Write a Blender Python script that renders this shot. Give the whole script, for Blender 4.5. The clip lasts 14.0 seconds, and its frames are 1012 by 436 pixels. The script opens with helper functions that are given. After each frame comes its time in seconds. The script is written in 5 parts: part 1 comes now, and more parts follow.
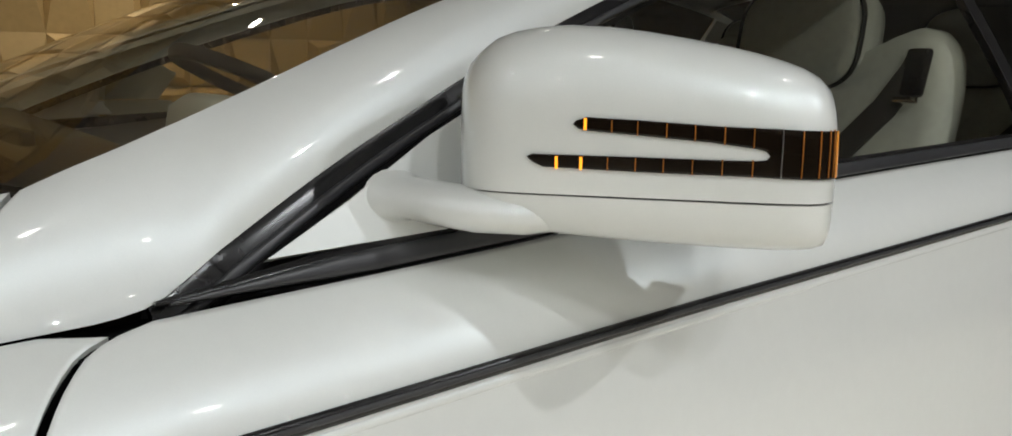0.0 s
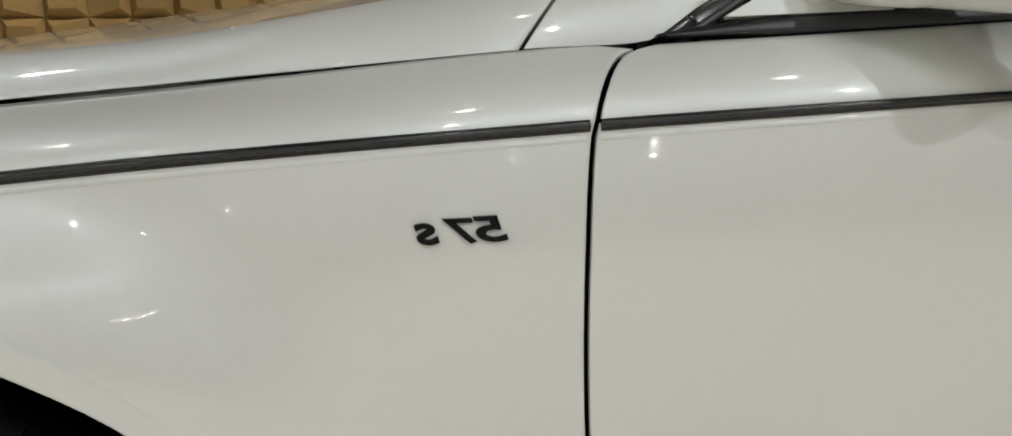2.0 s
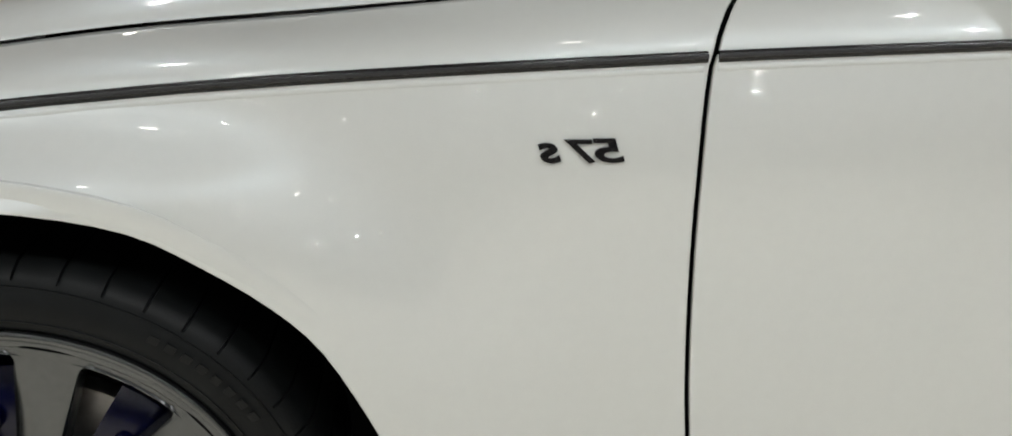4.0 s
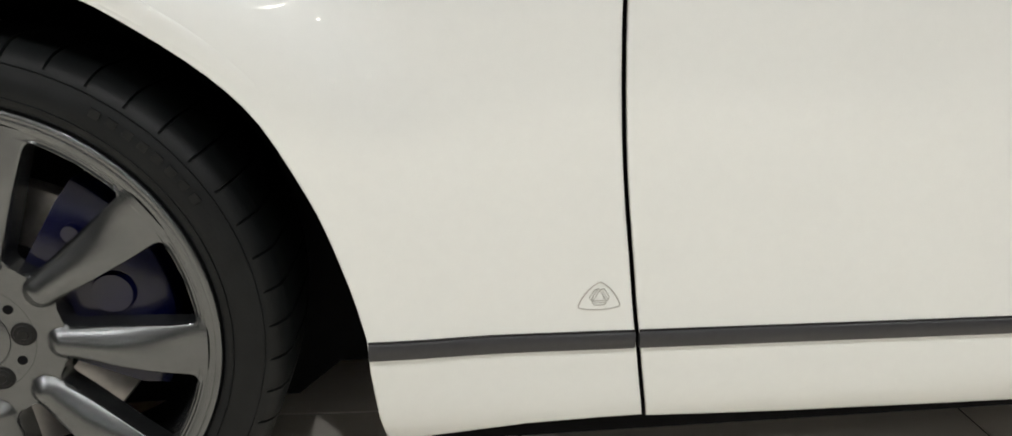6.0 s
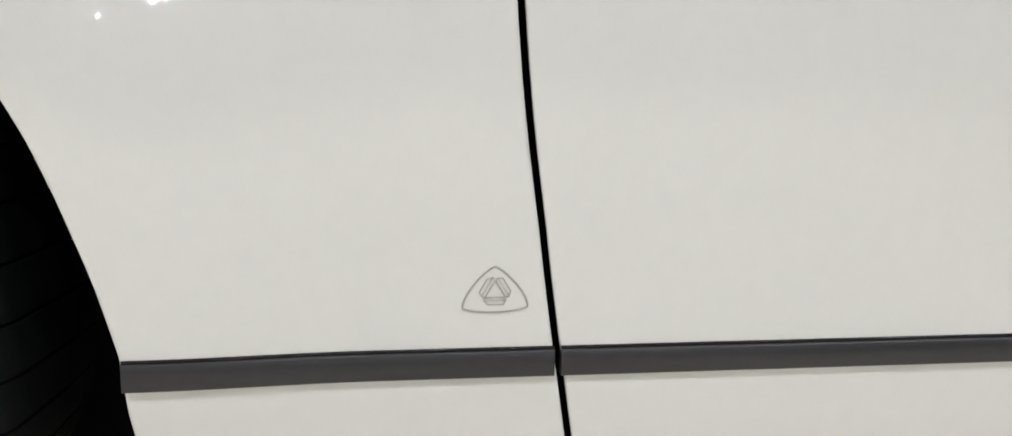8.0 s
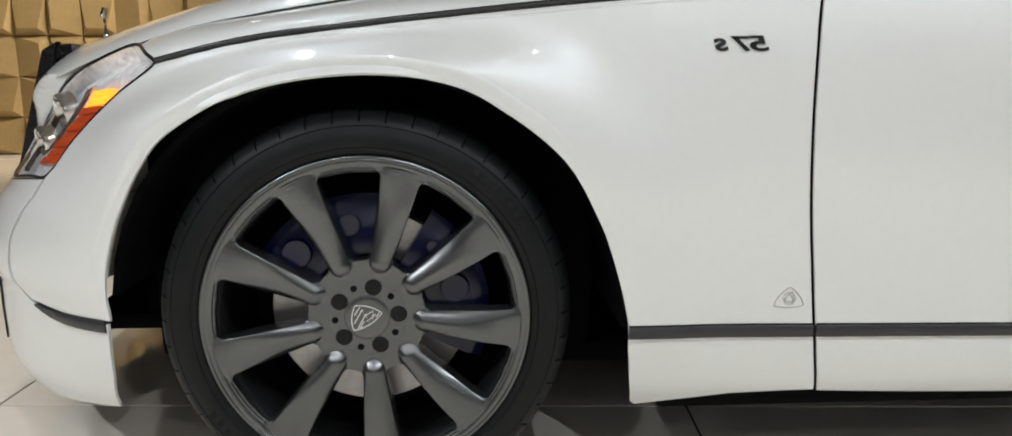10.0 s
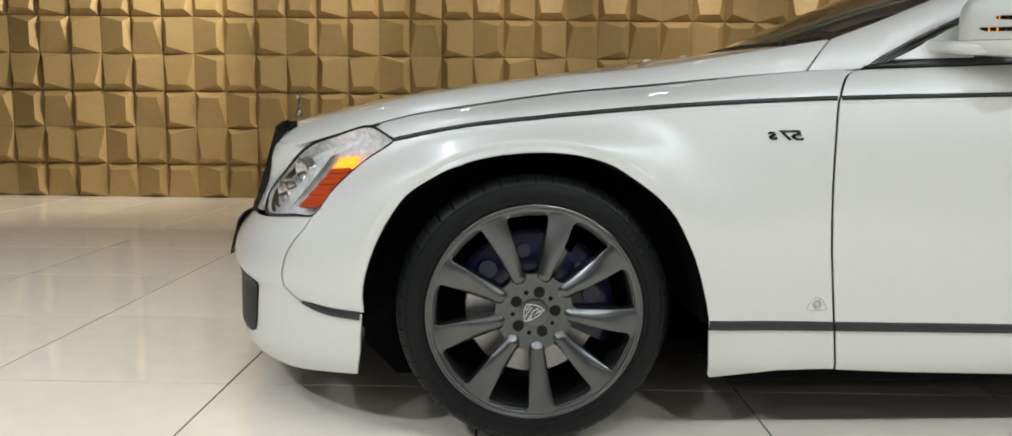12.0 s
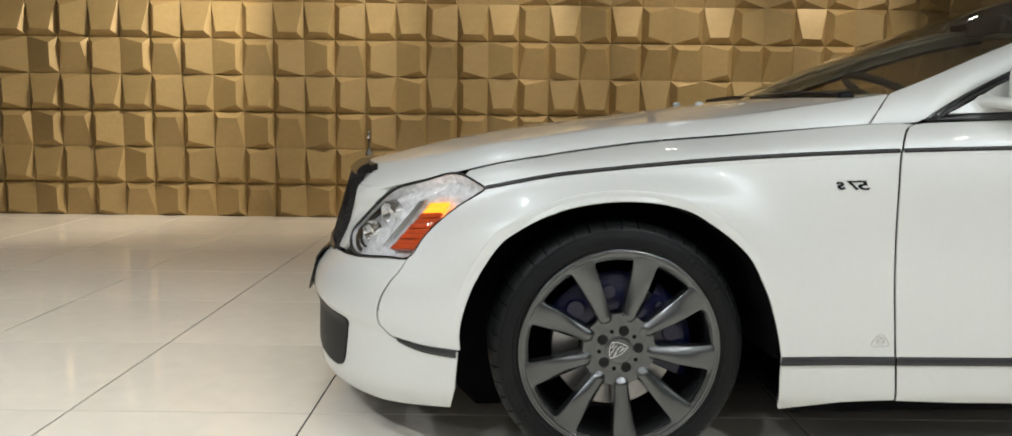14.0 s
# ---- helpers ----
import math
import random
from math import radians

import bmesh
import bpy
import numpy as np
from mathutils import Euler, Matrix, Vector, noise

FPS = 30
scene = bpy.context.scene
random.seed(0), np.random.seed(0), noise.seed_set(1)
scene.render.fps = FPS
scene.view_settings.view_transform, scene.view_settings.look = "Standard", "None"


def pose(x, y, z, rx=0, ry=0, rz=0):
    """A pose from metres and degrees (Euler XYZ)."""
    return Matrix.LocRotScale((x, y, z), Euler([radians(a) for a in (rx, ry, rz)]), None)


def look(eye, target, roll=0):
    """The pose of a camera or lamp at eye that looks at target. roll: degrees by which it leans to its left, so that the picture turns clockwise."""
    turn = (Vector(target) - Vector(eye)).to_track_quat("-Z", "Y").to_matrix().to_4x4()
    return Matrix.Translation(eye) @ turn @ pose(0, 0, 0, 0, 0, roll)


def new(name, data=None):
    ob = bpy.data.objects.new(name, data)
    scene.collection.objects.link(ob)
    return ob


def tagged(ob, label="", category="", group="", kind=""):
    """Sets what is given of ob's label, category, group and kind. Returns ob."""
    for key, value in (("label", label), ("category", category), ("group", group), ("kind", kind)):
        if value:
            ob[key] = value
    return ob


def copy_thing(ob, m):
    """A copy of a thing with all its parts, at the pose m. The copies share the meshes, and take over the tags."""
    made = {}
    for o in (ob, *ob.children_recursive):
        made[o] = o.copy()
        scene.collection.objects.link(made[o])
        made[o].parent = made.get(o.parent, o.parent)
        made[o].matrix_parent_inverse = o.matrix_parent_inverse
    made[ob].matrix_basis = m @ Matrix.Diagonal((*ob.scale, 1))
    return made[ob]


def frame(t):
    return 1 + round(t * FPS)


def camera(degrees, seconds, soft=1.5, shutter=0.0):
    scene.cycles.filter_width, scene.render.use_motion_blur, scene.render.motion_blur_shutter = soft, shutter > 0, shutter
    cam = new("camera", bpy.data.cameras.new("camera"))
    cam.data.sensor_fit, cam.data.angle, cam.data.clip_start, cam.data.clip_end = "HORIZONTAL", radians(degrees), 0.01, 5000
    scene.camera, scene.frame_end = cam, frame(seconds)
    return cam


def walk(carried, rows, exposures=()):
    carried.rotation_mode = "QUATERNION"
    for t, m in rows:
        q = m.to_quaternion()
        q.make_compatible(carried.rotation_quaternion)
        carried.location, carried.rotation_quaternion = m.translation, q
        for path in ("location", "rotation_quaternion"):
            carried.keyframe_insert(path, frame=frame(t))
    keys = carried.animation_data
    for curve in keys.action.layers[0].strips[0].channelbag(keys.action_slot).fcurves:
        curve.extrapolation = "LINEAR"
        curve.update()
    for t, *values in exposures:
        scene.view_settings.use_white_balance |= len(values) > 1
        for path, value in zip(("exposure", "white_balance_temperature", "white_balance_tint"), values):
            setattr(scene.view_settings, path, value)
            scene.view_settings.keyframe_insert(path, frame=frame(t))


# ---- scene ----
import functools

from mathutils.geometry import delaunay_2d_cdt


# ---------------------------------------------------------------- camera
def cam_pose(x, y, z, yaw, pitch, roll):
    """Eye, then degrees: yaw to the left, pitch up, lean to the left."""
    a, b = radians(yaw), radians(pitch)
    ahead = Vector((-math.sin(a) * math.cos(b), math.cos(a) * math.cos(b), math.sin(b)))
    return look((x, y, z), Vector((x, y, z)) + ahead, roll)


cam = camera(63.8, 14.0, soft=1.6)
walk(cam, [
    (0.0, cam_pose(0.765, -0.493, 1.212, -37.44, -10.50, 0.56)),
    (0.5, cam_pose(0.630, -0.476, 1.163, -36.02, -10.70, 0.72)),
    (1.0, cam_pose(0.559, -0.549, 1.126, -28.73, -11.48, 0.29)),
    (1.5, cam_pose(0.529, -0.686, 1.092, -20.00, -12.22, -0.16)),
    (2.0, cam_pose(0.514, -0.785, 1.072, -13.69, -14.12, -0.12)),
    (2.5, cam_pose(0.490, -0.791, 1.043, -11.38, -15.12, -0.21)),
    (2.7, cam_pose(0.493, -0.790, 1.050, -10.92, -15.53, 0.31)),
    (4.8, cam_pose(0.429, -1.044, 1.067, -5.42, -18.81, -0.31)),
    (5.0, cam_pose(0.420, -1.093, 1.050, -5.24, -18.81, -0.43)),
    (5.5, cam_pose(0.464, -1.082, 0.972, -4.81, -19.04, -0.54)),
    (6.0, cam_pose(0.551, -0.960, 0.800, -6.01, -16.61, -0.35)),
    (6.5, cam_pose(0.635, -0.797, 0.616, -6.83, -14.28, -0.36)),
    (7.0, cam_pose(0.707, -0.679, 0.570, -6.81, -12.41, -0.40)),
    (7.5, cam_pose(0.719, -0.636, 0.550, -6.50, -9.61, -0.58)),
    (8.0, cam_pose(0.707, -0.655, 0.565, -6.54, -8.82, -0.35)),
    (8.5, cam_pose(0.629, -0.786, 0.629, -5.59, -9.04, -0.28)),
    (9.0, cam_pose(0.501, -0.993, 0.758, -2.87, -11.16, -0.61)),
    (9.2, cam_pose(0.445, -1.075, 0.815, -2.57, -12.45, -0.54)),
    (11.3, cam_pose(-0.164, -1.933, 0.851, -4.41, -7.81, 0.68)),
    (11.5, cam_pose(-0.175, -2.003, 0.869, -3.97, -7.80, 0.65)),
    (12.0, cam_pose(-0.190, -2.123, 0.922, -2.96, -7.69, 0.68)),
    (12.5, cam_pose(-0.206, -2.162, 0.935, -2.17, -7.62, 0.74)),
    (13.0, cam_pose(-0.225, -2.187, 0.926, -1.65, -7.55, 0.83)),
    (13.5, cam_pose(-0.297, -2.208, 0.974, -1.76, -7.40, 0.80)),
    (14.0, cam_pose(-0.491, -2.245, 1.043, -4.00, -7.15, 0.75)),
], [(0.0, 0.03, 6350, 10), (1.0, -0.29, 6500, 10), (2.0, -0.32, 6600, 10), (2.7, -0.24, 6500, 10), (4.8, -0.10, 6400, 10), (5.5, 0.1, 6500, 11), (6.0, 0.24, 6550, 12), (6.5, 0.48, 6550, 12), (7.0, 0.48, 6250, 12),
    (7.5, 0.28, 6350, 15), (8.0, 0.24, 6350, 15), (8.5, 0.26, 6350, 14), (9.2, 0.16, 6280, 14), (11.3, 0.12, 6200, 10), (12.5, 0.12, 6250, 10), (14.0, 0.16, 6280, 10)])

# ---------------------------------------------------------------- light
world = bpy.data.worlds.new("world")
scene.world = world
world.use_nodes = True
world.node_tree.nodes["Background"].inputs[0].default_value = (0.8, 0.85, 1.0, 1)
world.node_tree.nodes["Background"].inputs[1].default_value = 0.03

CEIL = 3.3
WALL_TURN = radians(-3.68)          # the panelled wall and the tiles stand at this angle to the car


def room(u, v, z=0.0):
    """A place from metres along the panelled wall and away from the camera."""
    c, s = math.cos(WALL_TURN), math.sin(WALL_TURN)
    return Vector((u * c - v * s, u * s + v * c, z))


def spot(name, at, aim, watts, degrees=80, blend=0.5, radius=0.05, colour=(1, 0.95, 0.87)):
    lamp = bpy.data.lights.new(name, "SPOT")
    lamp.energy, lamp.spot_size, lamp.spot_blend, lamp.shadow_soft_size, lamp.color = watts, radians(degrees), blend, radius, colour
    ob = new(name, lamp)
    ob.matrix_world = look(at, aim)
    return ob


# place along and away from the panelled wall, watts, cone
SPOTS = [(-2.6, -2.0, 215, 140), (-0.9, -2.1, 40, 140), (0.87, -2.15, 66, 140), (1.78, -2.09, 66, 140), (3.48, -1.98, 210, 140),
         (-2.6, -0.6, 50, 140), (-0.9, -0.6, 18, 140), (0.8, -0.6, 7, 140), (2.5, -0.6, 9, 140),
         (-3.4, -4.2, 200, 140), (-1.2, -4.2, 225, 95), (1.0, -4.2, 225, 95), (3.2, -4.2, 255, 95), (-2.3, -7.6, 18, 60), (0.1, -7.6, 21, 60), (2.5, -7.6, 28, 60), (5.0, -7.6, 34, 60),
         (-3.4, -11.5, 15, 60), (-0.3, -11.5, 15, 60), (2.8, -11.5, 18, 60), (5.9, -11.5, 20, 60), (-1.6, -16.0, 20, 60), (2.9, -16.0, 20, 60), (7.4, -16.0, 24, 60),
         (-1.1, 1.5, 28, 110), (0.6, 2.8, 36, 100), (2.9, 2.8, 32, 100), (-4.2, 1.2, 145, 110)]
# wall washers cross their beams: place, watts, and the stretch of wall that each is turned to
WASHERS = [(-2.2, 4.75, 440, -5.4), (-0.9, 4.75, 190, -3.4), (0.4, 4.75, 165, -1.4), (1.8, 4.75, 145, 0.9), (3.2, 4.75, 130, 2.6)]
for u, v, watts, cone in SPOTS:
    p = room(u, v, CEIL - 0.06)
    if v > -6:
        spot("spot_lamp", p, p - Vector((0, 0, 2)), watts, cone, 0.7, 0.016, colour=(0.965, 0.985, 0.985))
    else:
        spot("spot_lamp", p, room(0.3 * u + 0.2, 0.0, 0.7), watts, 60, 0.8, 0.02, colour=(0.965, 0.985, 0.985))
for u, v, watts, to in WASHERS:
    spot("wall_washer", room(u, v, CEIL - 0.06), room(to, 5.9, 0.6), watts, 84, 1.0, 0.02, colour=(1, 0.90, 0.76))


# ---------------------------------------------------------------- materials
def material(name, colour, rough=0.5, metal=0.0, spread=0.0, size=30.0, bump=0.0, bump_size=200.0, coat=0.0, coat_rough=0.03,
             per_piece=0.0, stain=0.0, **more):
    """A principled surface with a fine and a coarse variation of its colour, roughness and relief."""
    mat = bpy.data.materials.new(name)
    mat.use_nodes = True
    nodes, links = mat.node_tree.nodes, mat.node_tree.links
    bsdf = nodes["Principled BSDF"]
    bsdf.inputs["Base Color"].default_value = (*colour, 1)
    bsdf.inputs["Roughness"].default_value = rough
    bsdf.inputs["Metallic"].default_value = metal
    bsdf.inputs["Coat Weight"].default_value = coat
    bsdf.inputs["Coat Roughness"].default_value = coat_rough
    for key, value in more.items():
        bsdf.inputs[key.replace("_", " ")].default_value = value
    where = nodes.new("ShaderNodeTexCoord")
    last = None
    for amount, scale, detail in ((spread, size, 4.0), (stain, size * 0.07, 6.0)):
        if amount:
            tex = nodes.new("ShaderNodeTexNoise")
            tex.inputs["Scale"].default_value, tex.inputs["Detail"].default_value = scale, detail
            links.new(where.outputs["Object"], tex.inputs["Vector"])
            ramp = nodes.new("ShaderNodeMapRange")
            ramp.inputs["From Min"].default_value, ramp.inputs["From Max"].default_value = 0.3, 0.7
            ramp.inputs["To Min"].default_value, ramp.inputs["To Max"].default_value = 1 - amount, 1 + amount
            links.new(tex.outputs["Fac"], ramp.inputs["Value"])
            mix = nodes.new("ShaderNodeVectorMath")
            mix.operation = "SCALE"
            if last is None:
                mix.inputs[0].default_value = colour
            else:
                links.new(last, mix.inputs[0])
            links.new(ramp.outputs[0], mix.inputs["Scale"])
            last = mix.outputs[0]
    if per_piece:
        info = nodes.new("ShaderNodeObjectInfo")
        ramp = nodes.new("ShaderNodeMapRange")
        ramp.inputs["To Min"].default_value, ramp.inputs["To Max"].default_value = 1 - per_piece, 1 + per_piece
        links.new(info.outputs["Random"], ramp.inputs["Value"])
        mix = nodes.new("ShaderNodeVectorMath")
        mix.operation = "SCALE"
        if last is None:
            mix.inputs[0].default_value = colour
        else:
            links.new(last, mix.inputs[0])
        links.new(ramp.outputs[0], mix.inputs["Scale"])
        last = mix.outputs[0]
    if last is not None:
        links.new(last, bsdf.inputs["Base Color"])
    if bump:
        tex = nodes.new("ShaderNodeTexNoise")
        tex.inputs["Scale"].default_value = bump_size
        links.new(where.outputs["Object"], tex.inputs["Vector"])
        node = nodes.new("ShaderNodeBump")
        node.inputs["Strength"].default_value, node.inputs["Distance"].default_value = bump, 0.002
        links.new(tex.outputs["Fac"], node.inputs["Height"])
        links.new(node.outputs["Normal"], bsdf.inputs["Normal"])
    return mat


PAINT = material("pearl_white_paint", (0.725, 0.73, 0.695), 0.40, 0.10, 0.012, 900, coat=1.0, coat_rough=0.022, stain=0.01, Specular_Tint=(0.52, 0.78, 1.0, 1.0), Specular_IOR_Level=0.75)
# for black parts, and for shade put into colour in gaps and hollows
DARK = material("black_part_and_shade", (0.004, 0.004, 0.0045), 0.9, spread=0.2, Specular_IOR_Level=0.1)
TRIM = material("black_gloss_trim", (0.010, 0.0095, 0.010), 0.22, spread=0.1, size=60, bump=0.03, Specular_IOR_Level=0.36)
MOULD = material("grey_moulding", (0.034, 0.034, 0.036), 0.36, 0.2, 0.06, 80, bump=0.03)
CHROME = material("chrome", (0.75, 0.74, 0.72), 0.08, 1.0, 0.03, 50)
RUBBER = material("tyre_rubber", (0.0055, 0.0064, 0.0066), 0.46, spread=0.25, size=25, bump=0.12, bump_size=300, stain=0.2, Specular_IOR_Level=0.21)
ALLOY = material("grey_alloy", (0.138, 0.144, 0.146), 0.27, 0.92, 0.06, 120, bump=0.02, bump_size=900, stain=0.05)
STEEL = material("brake_steel", (0.42, 0.41, 0.40), 0.35, 0.9, 0.1, 60)
BLUE = material("blue_caliper_paint", (0.0009, 0.0017, 0.022), 0.2, spread=0.1, Specular_IOR_Level=0.45)
REFLECTOR = material("lamp_reflector", (0.90, 0.91, 0.92), 0.22, 0.30, 0.25, 60, bump=0.35, bump_size=42)
AMBER = material("amber_plastic", (0.52, 0.060, 0.004), 0.38, spread=0.15, size=40, bump=0.2, bump_size=120, Specular_IOR_Level=0.3)
SMOKE = material("smoked_lens", (0.010, 0.0065, 0.004), 0.06, spread=0.3, size=60, Specular_IOR_Level=0.35)
AMBER_RIB = material("pale_amber_rib", (0.45, 0.16, 0.03), 0.25, spread=0.2)
AMBER_END = material("bright_amber_end", (0.95, 0.36, 0.05), 0.2, spread=0.1)
LEATHER = material("pale_grey_leather", (0.52, 0.55, 0.51), 0.45, spread=0.06, size=60, bump=0.15, bump_size=350)
CABIN = material("dark_cabin_trim", (0.02, 0.019, 0.018), 0.55, spread=0.2, size=40, bump=0.1)
LINE = material("silver_grey_decal", (0.42, 0.41, 0.38), 0.4, 0.3, 0.05, 60)
BOLT = material("black_bolt_and_recess_shade", (0.005, 0.005, 0.005), 0.45, spread=0.2, size=80, Specular_IOR_Level=0.25)
SHIELD = material("pale_shield_metal", (0.78, 0.77, 0.74), 0.3, 0.5, 0.03, 50)
GOLD = material("gold_wall_paint", (0.388, 0.270, 0.112), 0.42, 0.25, 0.05, 25, bump=0.10, bump_size=260, per_piece=0.10, stain=0.08)
TILE = material("polished_porcelain_tile", (0.86, 0.80, 0.69), 0.075, spread=0.03, size=9, bump=0.01, bump_size=20, per_piece=0.025, stain=0.03)
JOINT = material("tile_joint", (0.016, 0.014, 0.012), 0.8, spread=0.2, size=40)
PLASTER = material("plain_plaster", (0.10, 0.095, 0.09), 0.7, spread=0.04, size=8, bump=0.1, stain=0.05)
CEILING = material("ceiling_paint", (0.25, 0.245, 0.24), 0.8, spread=0.03, size=8, bump=0.1)


def thin_glass(name, tint, gain=1.0):
    """A single sheet of glass: tinted, with a mirror gloss that grows towards grazing angles."""
    mat = bpy.data.materials.new(name)
    mat.use_nodes = True
    nodes, links = mat.node_tree.nodes, mat.node_tree.links
    nodes.remove(nodes["Principled BSDF"])
    clear, gloss, mix = nodes.new("ShaderNodeBsdfTransparent"), nodes.new("ShaderNodeBsdfAnisotropic"), nodes.new("ShaderNodeMixShader")
    clear.inputs["Color"].default_value = (*tint, 1)
    gloss.inputs["Color"].default_value = (1, 1, 1, 1)
    gloss.inputs["Roughness"].default_value = 0.0
    weight = nodes.new("ShaderNodeLayerWeight")
    weight.inputs["Blend"].default_value = 0.5
    power, scale = nodes.new("ShaderNodeMath"), nodes.new("ShaderNodeMath")
    power.operation, scale.operation = "POWER", "MULTIPLY_ADD"
    power.inputs[1].default_value = 5.0
    scale.inputs[1].default_value, scale.inputs[2].default_value = 0.50 * gain, 0.06 * gain
    scale.use_clamp = True
    links.new(weight.outputs["Facing"], power.inputs[0])
    links.new(power.outputs[0], scale.inputs[0])
    links.new(scale.outputs[0], mix.inputs[0])
    links.new(clear.outputs[0], mix.inputs[1])
    links.new(gloss.outputs[0], mix.inputs[2])
    links.new(mix.outputs[0], nodes["Material Output"].inputs["Surface"])
    return mat


GLASS = thin_glass("tinted_glass", (0.70, 0.68, 0.58))
SCREEN = thin_glass("windscreen_glass", (0.86, 0.79, 0.62), 1.6)
# dark tint added to the rear panes to block light into the cabin
REAR_GLASS = thin_glass("cabin_dimming_glass", (0.12, 0.11, 0.09))
CLEAR = thin_glass("clear_plastic", (0.96, 0.96, 0.96))


def glow(name, colour, strength):
    mat = material(name, colour, 0.3)
    bsdf = mat.node_tree.nodes["Principled BSDF"]
    bsdf.inputs["Emission Color"].default_value = (*colour, 1)
    bsdf.inputs["Emission Strength"].default_value = strength
    return mat


# amber ribs made bright by emission put into them; no bulb is modelled
GLOW_AMBER = glow("glowing_amber_rib", (1.0, 0.36, 0.02), 1.3)
LIT_LAMP = glow("spot_lamp_face", (1.0, 0.95, 0.87), 30.0)

# ---------------------------------------------------------------- mesh helpers
MID = 0.96                           # the car's middle plane


def link(name, verts, faces, mat, parent=None, label="", normals=None, angle=35, flat=False):
    """One mesh object; normals: one per vertex, or none."""
    mesh = bpy.data.meshes.new(name)
    mesh.from_pydata([tuple(v) for v in verts], [], faces)
    mesh.materials.append(mat)
    mesh.update()
    if not flat:
        mesh.polygons.foreach_set("use_smooth", [True] * len(mesh.polygons))
        if normals is not None:
            mesh.normals_split_custom_set_from_vertices([tuple(n) for n in normals])
        else:
            mesh.set_sharp_from_angle(angle=radians(angle))
    ob = new(name, mesh)
    if parent is not None:
        ob.parent = parent
    if label:
        tagged(ob, label)
    return ob


def part(name, bm, mat, parent=None, label="", angle=35):
    """Links a bmesh as one mesh object."""
    bm.normal_update()
    mesh = bpy.data.meshes.new(name)
    bm.to_mesh(mesh)
    bm.free()
    mesh.materials.append(mat)
    mesh.polygons.foreach_set("use_smooth", [True] * len(mesh.polygons))
    mesh.set_sharp_from_angle(angle=radians(angle))
    ob = new(name, mesh)
    if parent is not None:
        ob.parent = parent
    if label:
        tagged(ob, label)
    return ob


def flipped(verts, faces, normals=None):
    """The same geometry on the far side of the car."""
    v = [Vector((p[0], 2 * MID - p[1], p[2])) for p in verts]
    f = [tuple(reversed(q)) for q in faces]
    n = None if normals is None else [Vector((p[0], -p[1], p[2])) for p in normals]
    return v, f, n


def both(name, geo, mat, parent, label="", **more):
    """A part on the near side and its twin on the far side."""
    v, f, n = geo
    near = link(name, v, f, mat, parent, label, n, **more)
    v, f, n = flipped(v, f, n)
    link(name, v, f, mat, parent, label, n, **more)
    return near


def smooth_through(points, per=6, closed=False):
    """A Catmull-Rom curve through points of any dimension."""
    pts = [np.array(p, float) for p in points]
    n, out = len(pts), []
    for i in range(n if closed else n - 1):
        p0, p1, p2, p3 = (pts[(i + k) % n] if closed else pts[min(max(i + k, 0), n - 1)] for k in (-1, 0, 1, 2))
        for j in range(per):
            t = j / per
            out.append(0.5 * (2 * p1 + (p2 - p0) * t + (2 * p0 - 5 * p1 + 4 * p2 - p3) * t * t + (3 * p1 - p0 - 3 * p2 + p3) * t ** 3))
    if not closed:
        out.append(pts[-1])
    return out


def spaced(points, step):
    """A closed outline with points at most step apart."""
    out = []
    for a, b in zip(points, list(points[1:]) + [points[0]]):
        a, b = np.array(a, float), np.array(b, float)
        k = max(1, int(np.ceil(np.linalg.norm(b - a) / step)))
        out += [a + (b - a) * i / k for i in range(k)]
    return out


def inside(poly, x, y):
    hit = False
    for (x1, y1), (x2, y2) in zip(poly, poly[1:] + poly[:1]):
        if (y1 > y) != (y2 > y) and x < (x2 - x1) * (y - y1) / (y2 - y1) + x1:
            hit = not hit
    return hit


